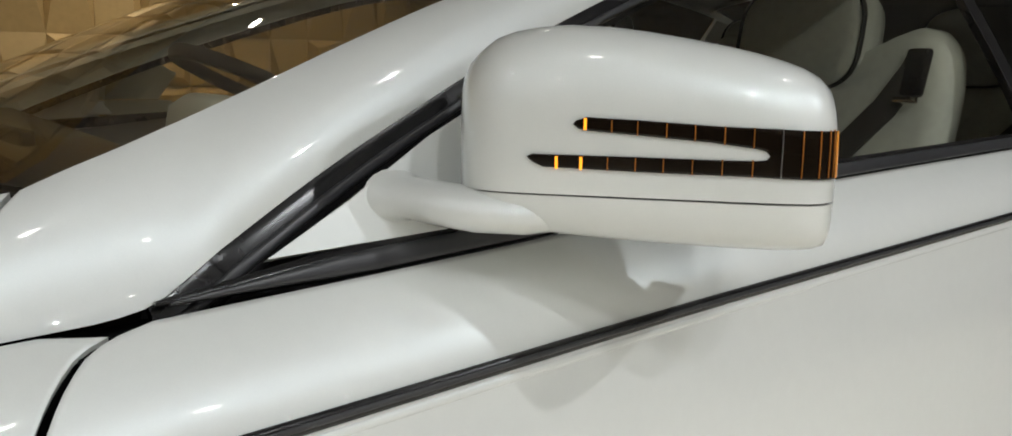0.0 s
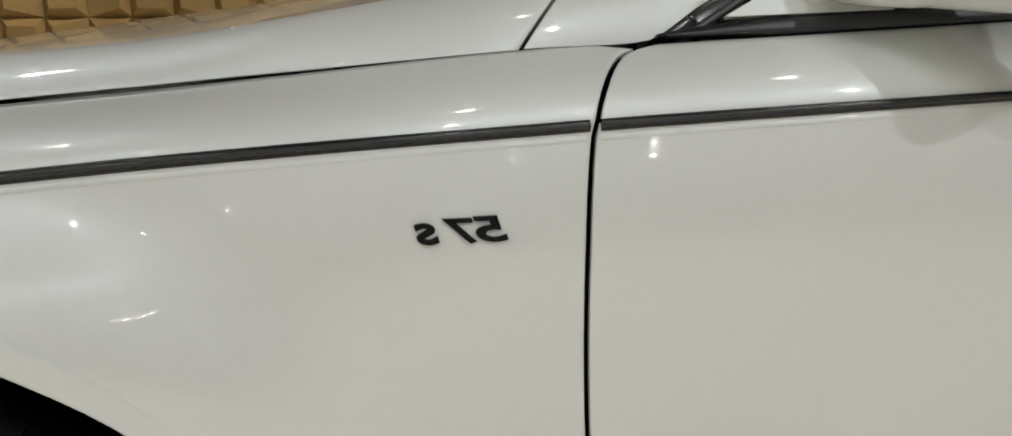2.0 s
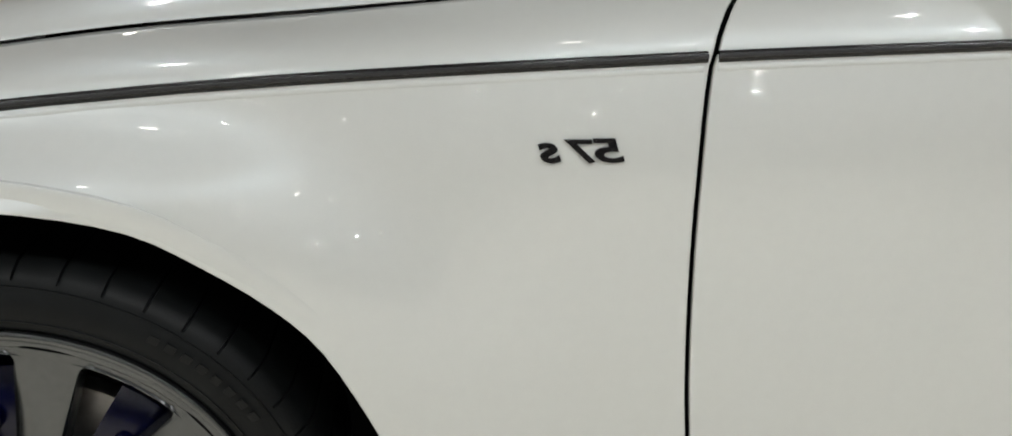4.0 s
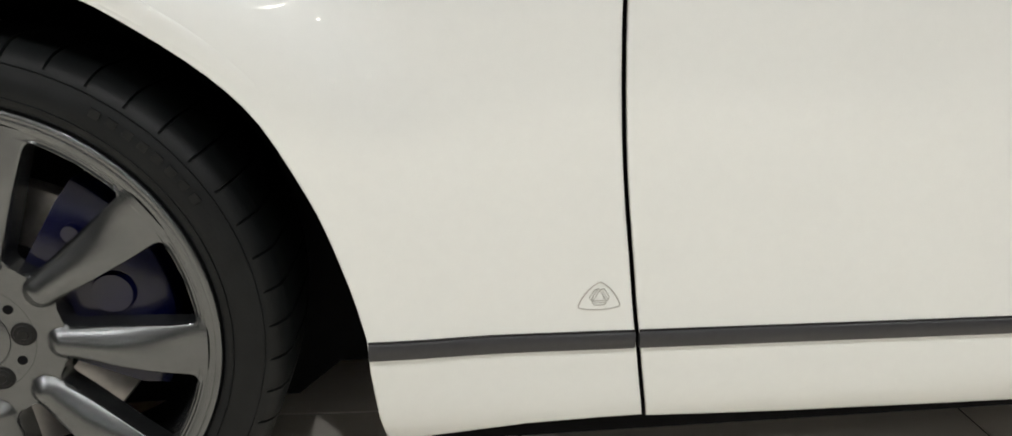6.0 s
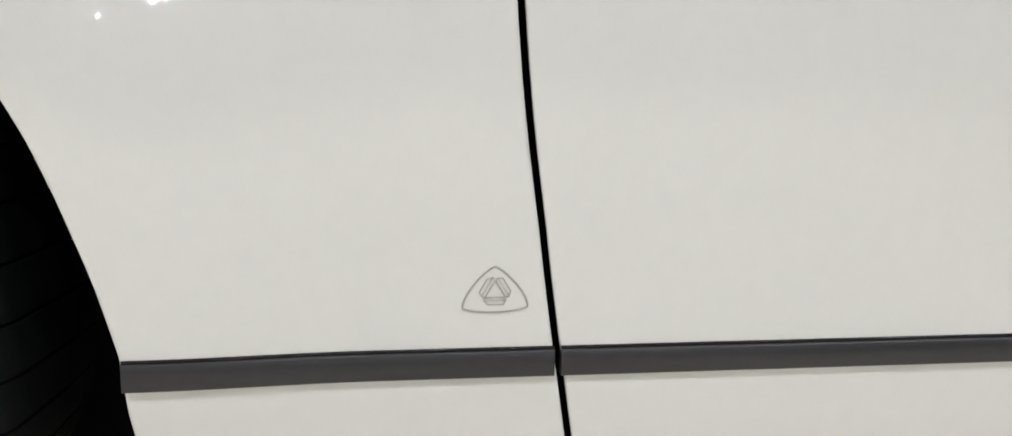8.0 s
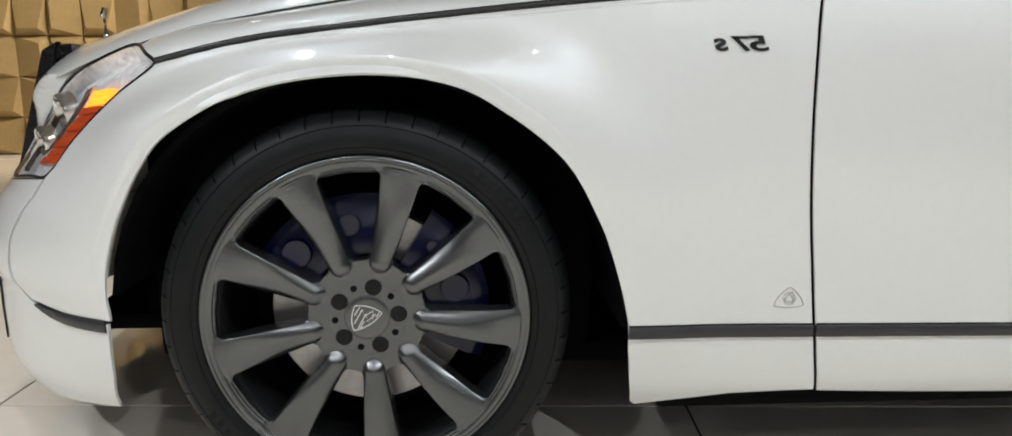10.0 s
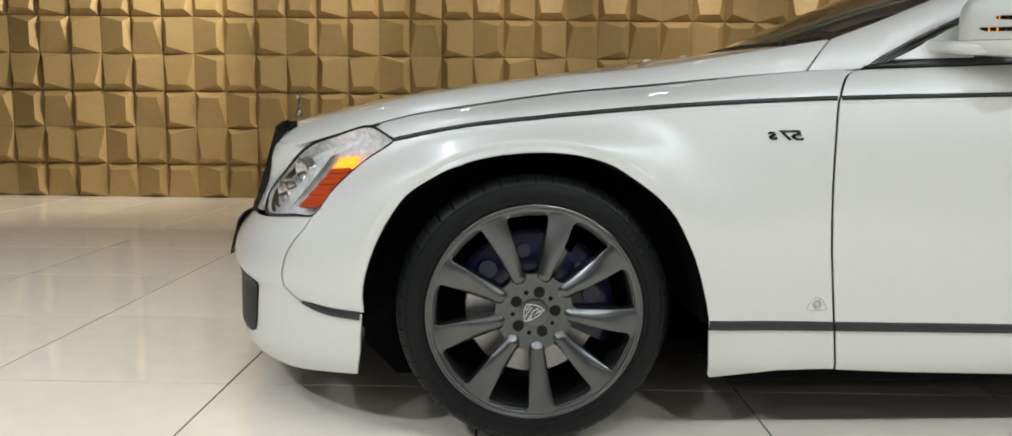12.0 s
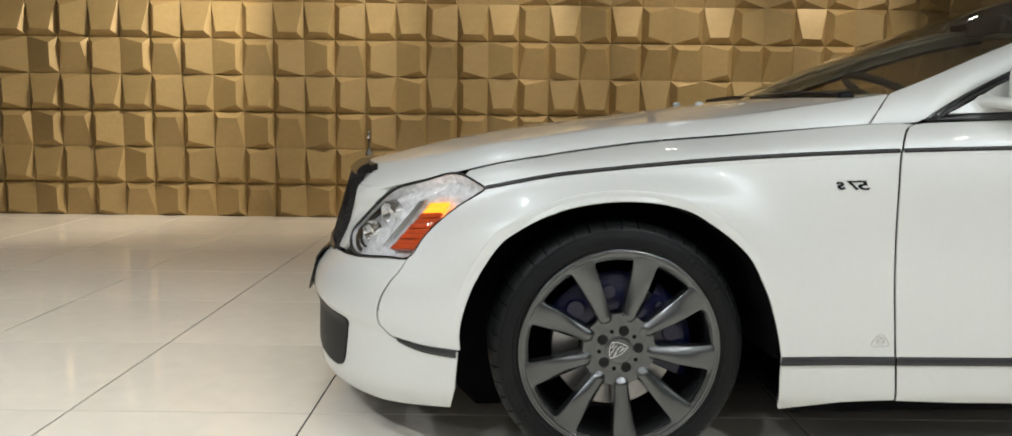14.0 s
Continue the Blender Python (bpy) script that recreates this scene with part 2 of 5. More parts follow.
def panel(outline, surf, step=0.03, depth=0.014, out=(0, -1, 0.2), roll=0.003):
    """A sheet of bodywork: an outline in the surface's own u, v, its edge turned inwards. Returns vertices, faces, normals."""
    loop = spaced(outline, step * 0.6)
    area = sum(a[0] * b[1] - b[0] * a[1] for a, b in zip(loop, loop[1:] + loop[:1]))
    if area < 0:
        loop.reverse()
    ring = []
    n = len(loop)
    for i in range(n):
        t = loop[(i + 1) % n] - loop[i - 1]
        t /= np.linalg.norm(t) + 1e-12
        ring.append(loop[i] + roll * np.array((-t[1], t[0])))
    flat = [tuple(p) for p in loop]
    arr = np.array(loop)
    pts = loop + [p for p in ring if inside(flat, *p)]
    lo, hi = arr.min(0), arr.max(0)
    for u in np.arange(lo[0], hi[0], step):
        for v in np.arange(lo[1], hi[1], step):
            if inside(flat, u, v) and np.abs(arr - (u, v)).max(1).min() > step * 0.45:
                pts.append(np.array((u, v)))
    got = delaunay_2d_cdt([Vector(p) for p in pts], [], [list(range(n))], 1, 1e-6)
    uv, faces = [tuple(p) for p in got[0]], [tuple(f) for f in got[2]]
    verts, normals = [], []
    e = 1e-3
    for u, v in uv:
        p = Vector(surf(u, v))
        nrm = (Vector(surf(u + e, v)) - Vector(surf(u - e, v))).cross(Vector(surf(u, v + e)) - Vector(surf(u, v - e)))
        nrm = nrm.normalized() if nrm.length > 1e-12 else Vector(out)
        if nrm.dot(Vector(out)) < 0:
            nrm = -nrm
        verts.append(p)
        normals.append(nrm)
    f0 = faces[len(faces) // 2]
    up = (verts[f0[1]] - verts[f0[0]]).cross(verts[f0[2]] - verts[f0[0]])
    if up.dot(normals[f0[0]]) < 0:
        faces = [tuple(reversed(f)) for f in faces]
    # boundary edges belong to one face only
    seen = {}
    for f in faces:
        for a, b in zip(f, f[1:] + f[:1]):
            seen[(a, b)] = 1
    rim = [(a, b) for a, b in seen if (b, a) not in seen]
    tilt = {}
    for a, b in rim:
        side = (verts[b] - verts[a]).cross(normals[a]).normalized()
        tilt[a] = tilt.get(a, Vector()) + side
        tilt[b] = tilt.get(b, Vector()) + side
    twin = {}
    for a, side in tilt.items():
        side = side.normalized()
        top, low = len(verts), len(verts) + 1
        verts += [verts[a].copy(), verts[a] - normals[a] * depth]
        normals += [side, side]
        twin[a] = (top, low)
        normals[a] = (normals[a] + side * 0.7).normalized()
    for a, b in rim:
        faces.append((twin[b][0], twin[a][0], twin[a][1], twin[b][1]))
    return verts, faces, normals


def sweep(path, section, closed_path=False, closed_section=True, caps=True):
    """A section (list of offsets as (side, up)) along a path of (point, side, up)."""
    verts, faces = [], []
    m = len(section(0.0) if callable(section) else section)
    for i, (p, s, u) in enumerate(path):
        sec = section(i / max(1, len(path) - 1)) if callable(section) else section
        verts += [Vector(p) + Vector(s) * a + Vector(u) * b for a, b in sec]
    n = len(path)
    for i in range(n if closed_path else n - 1):
        for j in range(m if closed_section else m - 1):
            a, b = i * m + j, i * m + (j + 1) % m
            c, d = ((i + 1) % n) * m + (j + 1) % m, ((i + 1) % n) * m + j
            faces.append((a, b, c, d))
    if caps and not closed_path and closed_section:
        faces.append(tuple(reversed(range(m))))
        faces.append(tuple(range((n - 1) * m, n * m)))
    return verts, faces, None


def revolve(profile, count=64, centre=(0, 0, 0), closed=True):
    """A profile of (radius, y) turned about an axis along y."""
    verts, faces = [], []
    m = len(profile)
    for i in range(count):
        a = 2 * math.pi * i / count
        verts += [Vector((centre[0] + r * math.cos(a), centre[1] + y, centre[2] + r * math.sin(a))) for r, y in profile]
    for i in range(count):
        for j in range(m if closed else m - 1):
            a, b = i * m + j, i * m + (j + 1) % m
            c, d = ((i + 1) % count) * m + (j + 1) % m, ((i + 1) % count) * m + j
            faces.append((a, d, c, b))
    return verts, faces, None


def slab(bm, size, m, bevel=0.004):
    """A bevelled block in a bmesh."""
    got = bmesh.ops.create_cube(bm, size=1.0, matrix=m @ Matrix.Diagonal((*size, 1)))
    if bevel:
        edges = list({e for v in got["verts"] for e in v.link_edges})
        bmesh.ops.bevel(bm, geom=edges, offset=bevel, segments=2, affect="EDGES", profile=0.5)
    return bm


def thing(name, label, category, at=(0, 0, 0), **more):
    ob = new(name)
    ob.location = at
    return tagged(ob, label, category, **more)


# ---------------------------------------------------------------- the car's shape
def table(x, xs, ys):
    """A smooth curve through few knots."""
    xs, ys = np.asarray(xs, float), np.asarray(ys, float)
    if x <= xs[0]:
        return ys[0] + (x - xs[0]) * (ys[1] - ys[0]) / (xs[1] - xs[0])
    if x >= xs[-1]:
        return ys[-1] + (x - xs[-1]) * (ys[-1] - ys[-2]) / (xs[-1] - xs[-2])
    i = int(np.searchsorted(xs, x) - 1)
    h = xs[i + 1] - xs[i]
    t = (x - xs[i]) / h

    def slope(k):
        if k == 0:
            return (ys[1] - ys[0]) / (xs[1] - xs[0])
        if k == len(xs) - 1:
            return (ys[-1] - ys[-2]) / (xs[-1] - xs[-2])
        return (ys[k + 1] - ys[k - 1]) / (xs[k + 1] - xs[k - 1])
    a, b = slope(i) * h, slope(i + 1) * h
    return (2 * t ** 3 - 3 * t * t + 1) * ys[i] + (t ** 3 - 2 * t * t + t) * a + (3 * t * t - 2 * t ** 3) * ys[i + 1] + (t ** 3 - t * t) * b


def waist_z(x):
    return table(x, (-0.75, -0.383, -0.2, 0.0, 0.08, 0.26, 0.44, 0.615, 0.8, 1.0, 1.5, 3.0, 4.7), (0.745, 0.833, 0.872, 0.897, 0.906, 0.924, 0.939, 0.950, 0.959, 0.966, 0.980, 1.0, 0.97))


def seam_z(x):
    return table(x, (-0.68, -0.586, -0.52, -0.457, -0.382, -0.30, -0.08, 0.115, 0.344, 0.483, 0.73, 0.9, 1.0, 1.6, 3.2, 4.7), (0.806, 0.834, 0.852, 0.8685, 0.889, 0.9065, 0.943, 0.970, 0.992, 1.008, 1.034, 1.042, 1.047, 1.072, 1.09, 1.04))


def shoulder(x):
    """How far the seam lies inwards of the waist."""
    return table(x, (-0.75, -0.4, -0.2, 0.2, 0.35, 0.5, 0.75, 0.95, 1.3, 4.7), (0.066, 0.106, 0.145, 0.159, 0.149, 0.114, 0.074, 0.062, 0.059, 0.074))


def taper(x):
    """How far the waist draws in towards the nose."""
    return table(x, (-0.9, -0.39, -0.1, 0.1, 0.2, 0.3, 0.4, 0.55, 0.7, 0.8), (0.15, 0.125, 0.10, 0.08, 0.068, 0.052, 0.034, 0.014, 0.003, 0.0)) if x < 0.8 else 0.0


def side_y(z):
    return table(z, (0.12, 0.17, 0.22, 0.30, 0.345, 0.60, 0.74, 0.82, 0.86, 0.89, 0.92, 0.95, 1.1), (0.11, 0.06, 0.022, 0.006, 0.002, -0.014, -0.0138, -0.0115, -0.0085, -0.0040, 0.002, 0.009, 0.036))


def nose_x(z):
    return table(z, (0.12, 0.16, 0.28, 0.385, 0.415, 0.45, 0.50, 0.55, 0.58, 0.70, 0.85, 0.95), (-0.95, -0.982, -0.984, -0.984, -1.004, -1.006, -0.992, -0.955, -0.925, -0.86, -0.775, -0.72))


def tail_x(z):
    return table(z, (0.12, 0.3, 0.5, 0.8, 1.0), (4.62, 4.74, 4.76, 4.72, 4.62))


ARCH_R, ARCH_A, ARCH_B = 0.45, 0.464, 0.435
WHEELS = (0.0, 3.39)
AXLE_Z = 0.372


def body(u, z):
    """The car's near side. u is x along the straight flank; past either end it goes round the corner to the middle plane."""
    if u < -1.1:
        x, y, z = body(-2.2 - u, z)
        return (x, 2 * MID - y, z)
    if u < -0.2:
        th = min(1.0, (-0.2 - u) / 0.9) * math.pi / 2
        xn, y0 = nose_x(z), side_y(z)
        x = -0.2 - (-0.2 - xn) * max(0.0, math.sin(th)) ** (2 / 2.3)
        y = y0 + (MID - y0) * (1 - math.cos(th))
    elif u > 4.0:
        th = min(1.0, (u - 4.0) / 0.9) * math.pi / 2
        xn, y0 = tail_x(z), side_y(z)
        x = 4.0 + (xn - 4.0) * max(0.0, math.sin(th)) ** (2 / 2.6)
        y = y0 + (MID - y0) * (1 - math.cos(th))
    else:
        x, y = u, side_y(z)
    zw, zs = waist_z(x), seam_z(x)
    lip = 0.0
    for wx in WHEELS:
        r = math.hypot((x - wx) / ARCH_A, (z - AXLE_Z) / ARCH_B) * ARCH_R
        if z > 0.2 and r < ARCH_R + 0.22:
            t = 1 - max(0.0, r - ARCH_R) / 0.22
            fade = min(1.0, max(0.0, (zw - z) / 0.105))
            lip = t ** 3 * (10 - 15 * t + 6 * t * t) * min(1.0, (z - 0.2) / 0.15) * fade * fade * (3 - 2 * fade)
    t = min(1.0, max(0.0, (z - 0.55) / (zw - 0.55)))
    y += (MID - y) / MID * taper(x) * t * t * (3 - 2 * t) * (1 - lip) - 0.010 * lip
    if z > zw:
        t = (z - zw) / (zs - zw)
        y += (MID - y) / MID * shoulder(x) * t ** 2
    return (x, y, z)


def to_u(x, z):
    """The body's own u for a place on the near side."""
    if x > -0.2:
        return x
    lo, hi = -1.1, -0.2
    for _ in range(40):
        mid = (lo + hi) / 2
        lo, hi = (mid, hi) if body(mid, z)[0] < x else (lo, mid)
    return lo


def gap_x(z):
    """The cut between front wing and door."""
    return table(z, (0.205, 0.26, 0.30, 0.36, 0.41, 0.46, 0.51, 0.56, 0.61, 0.67, 0.75, 0.82, 0.89, 0.957, 0.985, 1.003, 1.017, 1.028, 1.0350),
                 (0.8480, 0.838, 0.832, 0.8235, 0.817, 0.811, 0.8045, 0.799, 0.795, 0.792, 0.7905, 0.7912, 0.7945, 0.8035, 0.8145, 0.826, 0.839, 0.855, 0.878))


def hood_mid_z(x):
    return table(x, (-0.85, -0.783, -0.686, -0.54, -0.297, -0.053, 0.192, 0.437, 0.66, 0.9), (0.850, 0.876, 0.902, 0.940, 0.988, 1.026, 1.058, 1.092, 1.120, 1.145))


def seam_y(x):
    return body(x, seam_z(x))[1]


def pillar_foot(b):
    """The seam between bonnet and windscreen pillar, from the wing (0) up to the bonnet's rear tip (1)."""
    p = Vector((0.748, 0.0925, 1.0345)).lerp(Vector((0.836, 0.157, 1.1245)), b)
    return p + Vector((-0.1, -0.8, 0.6)).normalized() * 0.010 * 4 * b * (1 - b)


TIP_W = 0.075                        # the share of the bonnet's half width that meets the pillar


def hood_rear(w):
    """The bonnet's rear edge: up along the pillar, then in a hollow curve ahead of the windscreen."""
    if w < TIP_W:
        return pillar_foot(max(0.0, w / TIP_W)) + Vector((-0.006, 0, -0.001))
    y = 0.157 + (w - TIP_W) / (1 - TIP_W) * (MID - 0.157)
    return Vector((table(y, (0.157, 0.19, 0.24, 0.30, 0.40, 0.54, 0.75, 0.96), (0.830, 0.806, 0.775, 0.748, 0.716, 0.690, 0.664, 0.655)), y,
                   table(y, (0.157, 0.19, 0.24, 0.30, 0.40, 0.54, 0.75, 0.96), (1.1235, 1.1170, 1.1150, 1.1150, 1.1165, 1.1190, 1.1205, 1.1210))))


@functools.lru_cache(maxsize=None)
def hood_front(w):
    """Where the bonnet ends above lamp and grille: x, z."""
    x = -0.70
    for _ in range(5):
        y = seam_y(x) + (MID - seam_y(x)) * w
        x = table(y, (0.30, 0.38, 0.44, 0.50, 0.58, 0.62, 0.80, 0.96), (-0.674, -0.684, -0.712, -0.750, -0.794, -0.808, -0.820, -0.825))
    t = min(1.0, max(0.0, (y - 0.600) / 0.020))
    return x, 0.807 + 0.066 * t * t * (3 - 2 * t)


def hood_z(x, y):
    """A flank up to a soft crease, then a nearly level top."""
    ys, zs, zm = seam_y(x), seam_z(x), hood_mid_z(x)
    d = max(0.0, y - ys)
    c = table(x, (-0.8, -0.3, 0.2, 0.47, 0.577, 0.645, 0.71, 0.85), (0.17, 0.13, 0.085, 0.065, 0.070, 0.085, 0.10, 0.11))
    rise = table(x, (-0.8, -0.74, -0.6, -0.4, -0.2, 0.2, 0.45, 0.6, 0.71, 0.85), (0.090, 0.085, 0.070, 0.061, 0.056, 0.053, 0.053, 0.050, 0.053, 0.066))
    flank = rise * (d / c) ** 0.62
    top = rise + (zm - zs - rise) * (1 - max(0.0, 1 - (d - c) / (MID - ys - c)) ** 1.5)
    return zs + (flank + top - math.hypot(flank - top, 0.006)) / 2 + 0.003 * math.exp(-abs(d) / 0.004)


def hood(u, s):
    """The bonnet; u from its nose (0) to its tail (1), s from its edge (0) to the middle (1)."""
    if s > 1:
        x, y, z = hood(u, 2 - s)
        return (x, 2 * MID - y, z)
    w = max(s, 0.0) ** 1.7
    rear, (front, low) = hood_rear(w), hood_front(w)

    def plain(k):
        x = front + (rear.x - front) * k
        ys = seam_y(x)
        y = ys + (MID - ys) * w
        return Vector((x, y, hood_z(x, y)))
    p = plain(u)
    t = min(1.0, max(0.0, (u - 0.70) / 0.30))
    p += (rear - plain(1.0)) * t * t * (3 - 2 * t)
    d = p.x - front
    p.z -= max(0.0, plain(0.0).z - low) * math.exp(-(max(0.0, d) / 0.026) ** 1.3) * min(1.0, w * 30)
    return tuple(p)


car = thing("car", "pearl white luxury saloon car with black trim parked on pale tiles", "car", (0, 0, 0))
GAP = 0.0033

# front wing
ARCH_EDGE = smooth_through([(-0.461, 0.372), (-0.459, 0.456), (-0.421, 0.572), (-0.359, 0.675), (-0.306, 0.722), (-0.218, 0.770), (-0.129, 0.798), (-0.02, 0.811), (0.08, 0.807), (0.178, 0.785),
                            (0.248, 0.746), (0.318, 0.695), (0.370, 0.639), (0.417, 0.550), (0.436, 0.502), (0.449, 0.461), (0.462, 0.415), (0.474, 0.360)], 3)


def arch(wx):
    return [(wx + x, z) for x, z in ARCH_EDGE]


wing = [(to_u(x, z), z) for x, z in arch(0.0)] + [(0.476, 0.31), (0.483, 0.24), (0.491, 0.190), (0.502, 0.177), (0.56, 0.187), (0.68, 0.205), (0.78, 0.209)]
wing += [(gap_x(z) - GAP, z) for z in [*np.linspace(0.210, 0.98, 26), 0.992, 1.004, 1.012, 1.019, 1.025, 1.030, 1.0335]]
wing += [(to_u(x, seam_z(x) - g), seam_z(x) - g) for x in np.linspace(0.83, -0.43, 26) for g in [0.0022 - 0.0016 * min(1.0, max(0.0, 0.7 - x))]]
LAMP_REAR = [(-0.4233, 0.862), (-0.3862, 0.8484), (-0.3566, 0.830), (-0.3815, 0.806), (-0.4219, 0.775), (-0.4676, 0.727), (-0.502, 0.677), (-0.529, 0.619)]
SIDE_SEAM = [(-0.546, 0.559), (-0.5538, 0.508), (-0.5577, 0.447), (-0.553, 0.412), (-0.540, 0.391), (-0.527, 0.382)]
wing += LAMP_REAR + SIDE_SEAM + [(-0.447, 0.374)]
both("front_wing", panel(wing, body, 0.014, 0.005), PAINT, car)
# bumper, right round the nose
bumper = [(-0.95, 0.152), (-0.80, 0.149), (-0.57, 0.1485), (-0.436, 0.171), (-0.383, 0.178), (-0.374, 0.25), (-0.3687, 0.365), (-0.447, 0.3675), (-0.524, 0.375)]
bumper += [(u - 0.006, z - 0.003) for u, z in reversed(SIDE_SEAM[:-1])] + [(-0.535, 0.612), (-0.597, 0.604), (-0.712, 0.587), (-0.80, 0.578), (-0.95, 0.572)]
bumper += [(-2.2 - u, z) for u, z in reversed(bumper)]
v, f, n = panel(bumper, body, 0.016, 0.006, out=(-1, 0, 0.05))
link("front_bumper", v, f, PAINT, car, "", n)
# nose panel between lamp and grille
nose = [(-0.872, 0.587), (-0.83, 0.590), (-0.815, 0.606), (-0.838, 0.645), (-0.806, 0.690), (-0.754, 0.755), (-0.697, 0.804), (-0.675, 0.807), (-0.73, 0.8045), (-0.80, 0.8035), (-0.875, 0.803), (-0.885, 0.70)]


def nose_face(u, z):
    """The nose stands fuller beside the grille and meets the bonnet's front edge."""
    t = min(1.0, max(0.0, (-0.76 - u) / 0.135))
    full = 0.036 * t * t * (3 - 2 * t) * min(1.0, max(0.0, (z - 0.57) / 0.2))
    top = Vector(body(u, 0.803))
    y = min(top.y, 0.60)
    ahead = top.x - table(y, (0.30, 0.38, 0.44, 0.50, 0.58, 0.62), (-0.674, -0.684, -0.712, -0.750, -0.794, -0.808)) + 0.003
    lamp_edge = table(z, (0.60, 0.645, 0.688, 0.752, 0.80), (-0.815, -0.838, -0.803, -0.750, -0.692))
    t = min(1.0, max(0.0, (lamp_edge - u) / 0.045))
    meet = max(0.0, ahead) * t * t * (3 - 2 * t) * min(1.0, max(0.0, (z - 0.60) / 0.195))
    return Vector(body(u, z)) - Vector((max(full, meet), 0, 0))


both("nose_panel", panel(nose, nose_face, 0.012, out=(-1, -0.5, 0.2)), PAINT, car)
# front door
door = [(gap_x(z) + GAP, z) for z in [*np.linspace(0.207, 0.98, 26), 0.992, 1.004, 1.012, 1.019, 1.025, 1.030, 1.0335]]
door += [(x, seam_z(x) - 0.004) for x in np.linspace(0.90, 2.45, 24)]
door += [(2.45, z) for z in np.linspace(1.0, 0.25, 10)] + [(2.45, 0.172), (1.9, 0.174), (1.6, 0.180), (1.3, 0.188), (1.05, 0.196)]
both("front_door", panel(door, body, 0.02, 0.005), PAINT, car)
arch_rear = arch(3.39)
quarter = [(2.457, 0.178), (2.457, 0.6), (2.457, 1.0)] + [(x, seam_z(x) - 0.004) for x in np.linspace(2.457, 4.9, 26)]
quarter += [(4.9, 0.25), (4.4, 0.18), (3.87, 0.18), (3.855, 0.35), *reversed(arch_rear), (2.925, 0.3), (2.91, 0.205)]
both("rear_wing", panel(quarter, body, 0.06), PAINT, car)
# bonnet
v, f, n = panel([(0, 0), (1, 0), (1, 0.218), (1, 1), (1, 1.782), (1, 2), (0, 2)], lambda u, s: hood(max(0.0, u) ** 1.7, s), 0.018, out=(-0.1, 0, 1), roll=0.004)
link("bonnet", v, f, PAINT, car, "", n)
# pillars, roof and glass
PILLAR_LOW = smooth_through([(0.748, 0.0925, 1.0345), (0.830, 0.0935, 1.0370), (0.875, 0.0945, 1.0390), (0.906, 0.097, 1.0455), (0.940, 0.1015, 1.0665), (0.958, 0.106, 1.0775), (1.05, 0.138, 1.122), (1.15, 0.168, 1.166),
                             (1.30, 0.208, 1.228), (1.55, 0.262, 1.318), (1.80, 0.305, 1.395), (2.05, 0.335, 1.445)], 10)
PILLAR_TOP = smooth_through([(0.836, 0.157, 1.1245), (0.868, 0.1635, 1.137), (0.90, 0.170, 1.148), (0.93, 0.1775, 1.159), (0.96, 0.185, 1.170), (1.02, 0.200, 1.193), (1.12, 0.228, 1.232), (1.23, 0.257, 1.273),
                             (1.38, 0.292, 1.325), (1.60, 0.338, 1.400), (1.83, 0.375, 1.462), (2.05, 0.400, 1.500)], 10)


@functools.lru_cache(maxsize=4)
def lengths(which):
    curve = PILLAR_LOW if which else PILLAR_TOP
    run = [0.0]
    for p, q in zip(curve, curve[1:]):
        run.append(run[-1] + float(np.linalg.norm(q - p)))
    return np.array(run) / run[-1]


def along(curve, a):
    """A place on a pillar's edge, a from 0 to 1 by length."""
    run = lengths(curve is PILLAR_LOW)
    a = min(max(a, 0.0), 0.9999)
    i = int(np.searchsorted(run, a, side="right") - 1)
    return Vector(curve[i] + (curve[i + 1] - curve[i]) * ((a - run[i]) / (run[i + 1] - run[i])))


def pillar(a, b):
    low, top = along(PILLAR_LOW, a), along(PILLAR_TOP, a)
    p = low.lerp(top, b)
    return p + Vector((-0.15, -0.8, 0.6)).normalized() * (0.017 - 0.007 * math.exp(-a * 9)) * 4 * b * (1 - b)


both("windscreen_pillar", panel([(0.0, 0.0), (1, 0), (1, 1), (0.0, 1.0)], pillar, 0.02, out=(-0.2, -1, 0.6)), PAINT, car)
both("pillar_lining", panel([(0.1, 0.06), (1, 0.06), (1, 0.9), (0.1, 0.9)], lambda a, b: pillar(a, b) + Vector((0.006, 0.022, -0.016)), 0.04, out=(-0.2, -1, 0.6)), LEATHER, car)


def screen(a, c):
    """Windscreen; a up the pillar, c from side to side."""
    p = along(PILLAR_TOP, 0.01 + 0.83 * a)
    q = Vector((p.x, 2 * MID - p.y, p.z))
    s = p.lerp(q, c)
    k = 1 - abs(2 * c - 1) ** 2.3
    return s + Vector((-0.125 + 0.03 * a, 0, -0.002 + 0.078 * a)) * k - Vector((0, 0, 0.006))


link("windscreen", *panel([(0, 0.004), (1, 0.004), (1, 0.996), (0, 0.996)], screen, 0.04, 0.005, out=(-0.5, 0, 1))[:2], SCREEN, car, "large raked windscreen glass").visible_shadow = False


def roof(u, c):
    x = 1.83 + 1.45 * u
    edge_y, edge_z = 0.378 + 0.03 * math.sin(math.pi * u), 1.468 + 0.045 * math.sin(math.pi * min(1, u * 0.9 + 0.1)) - 0.035 * u
    y = edge_y + (2 * MID - 2 * edge_y) * c
    return (x, y, edge_z + (0.075 - 0.02 * u) * max(0.0, 4 * c * (1 - c)) ** 0.7)


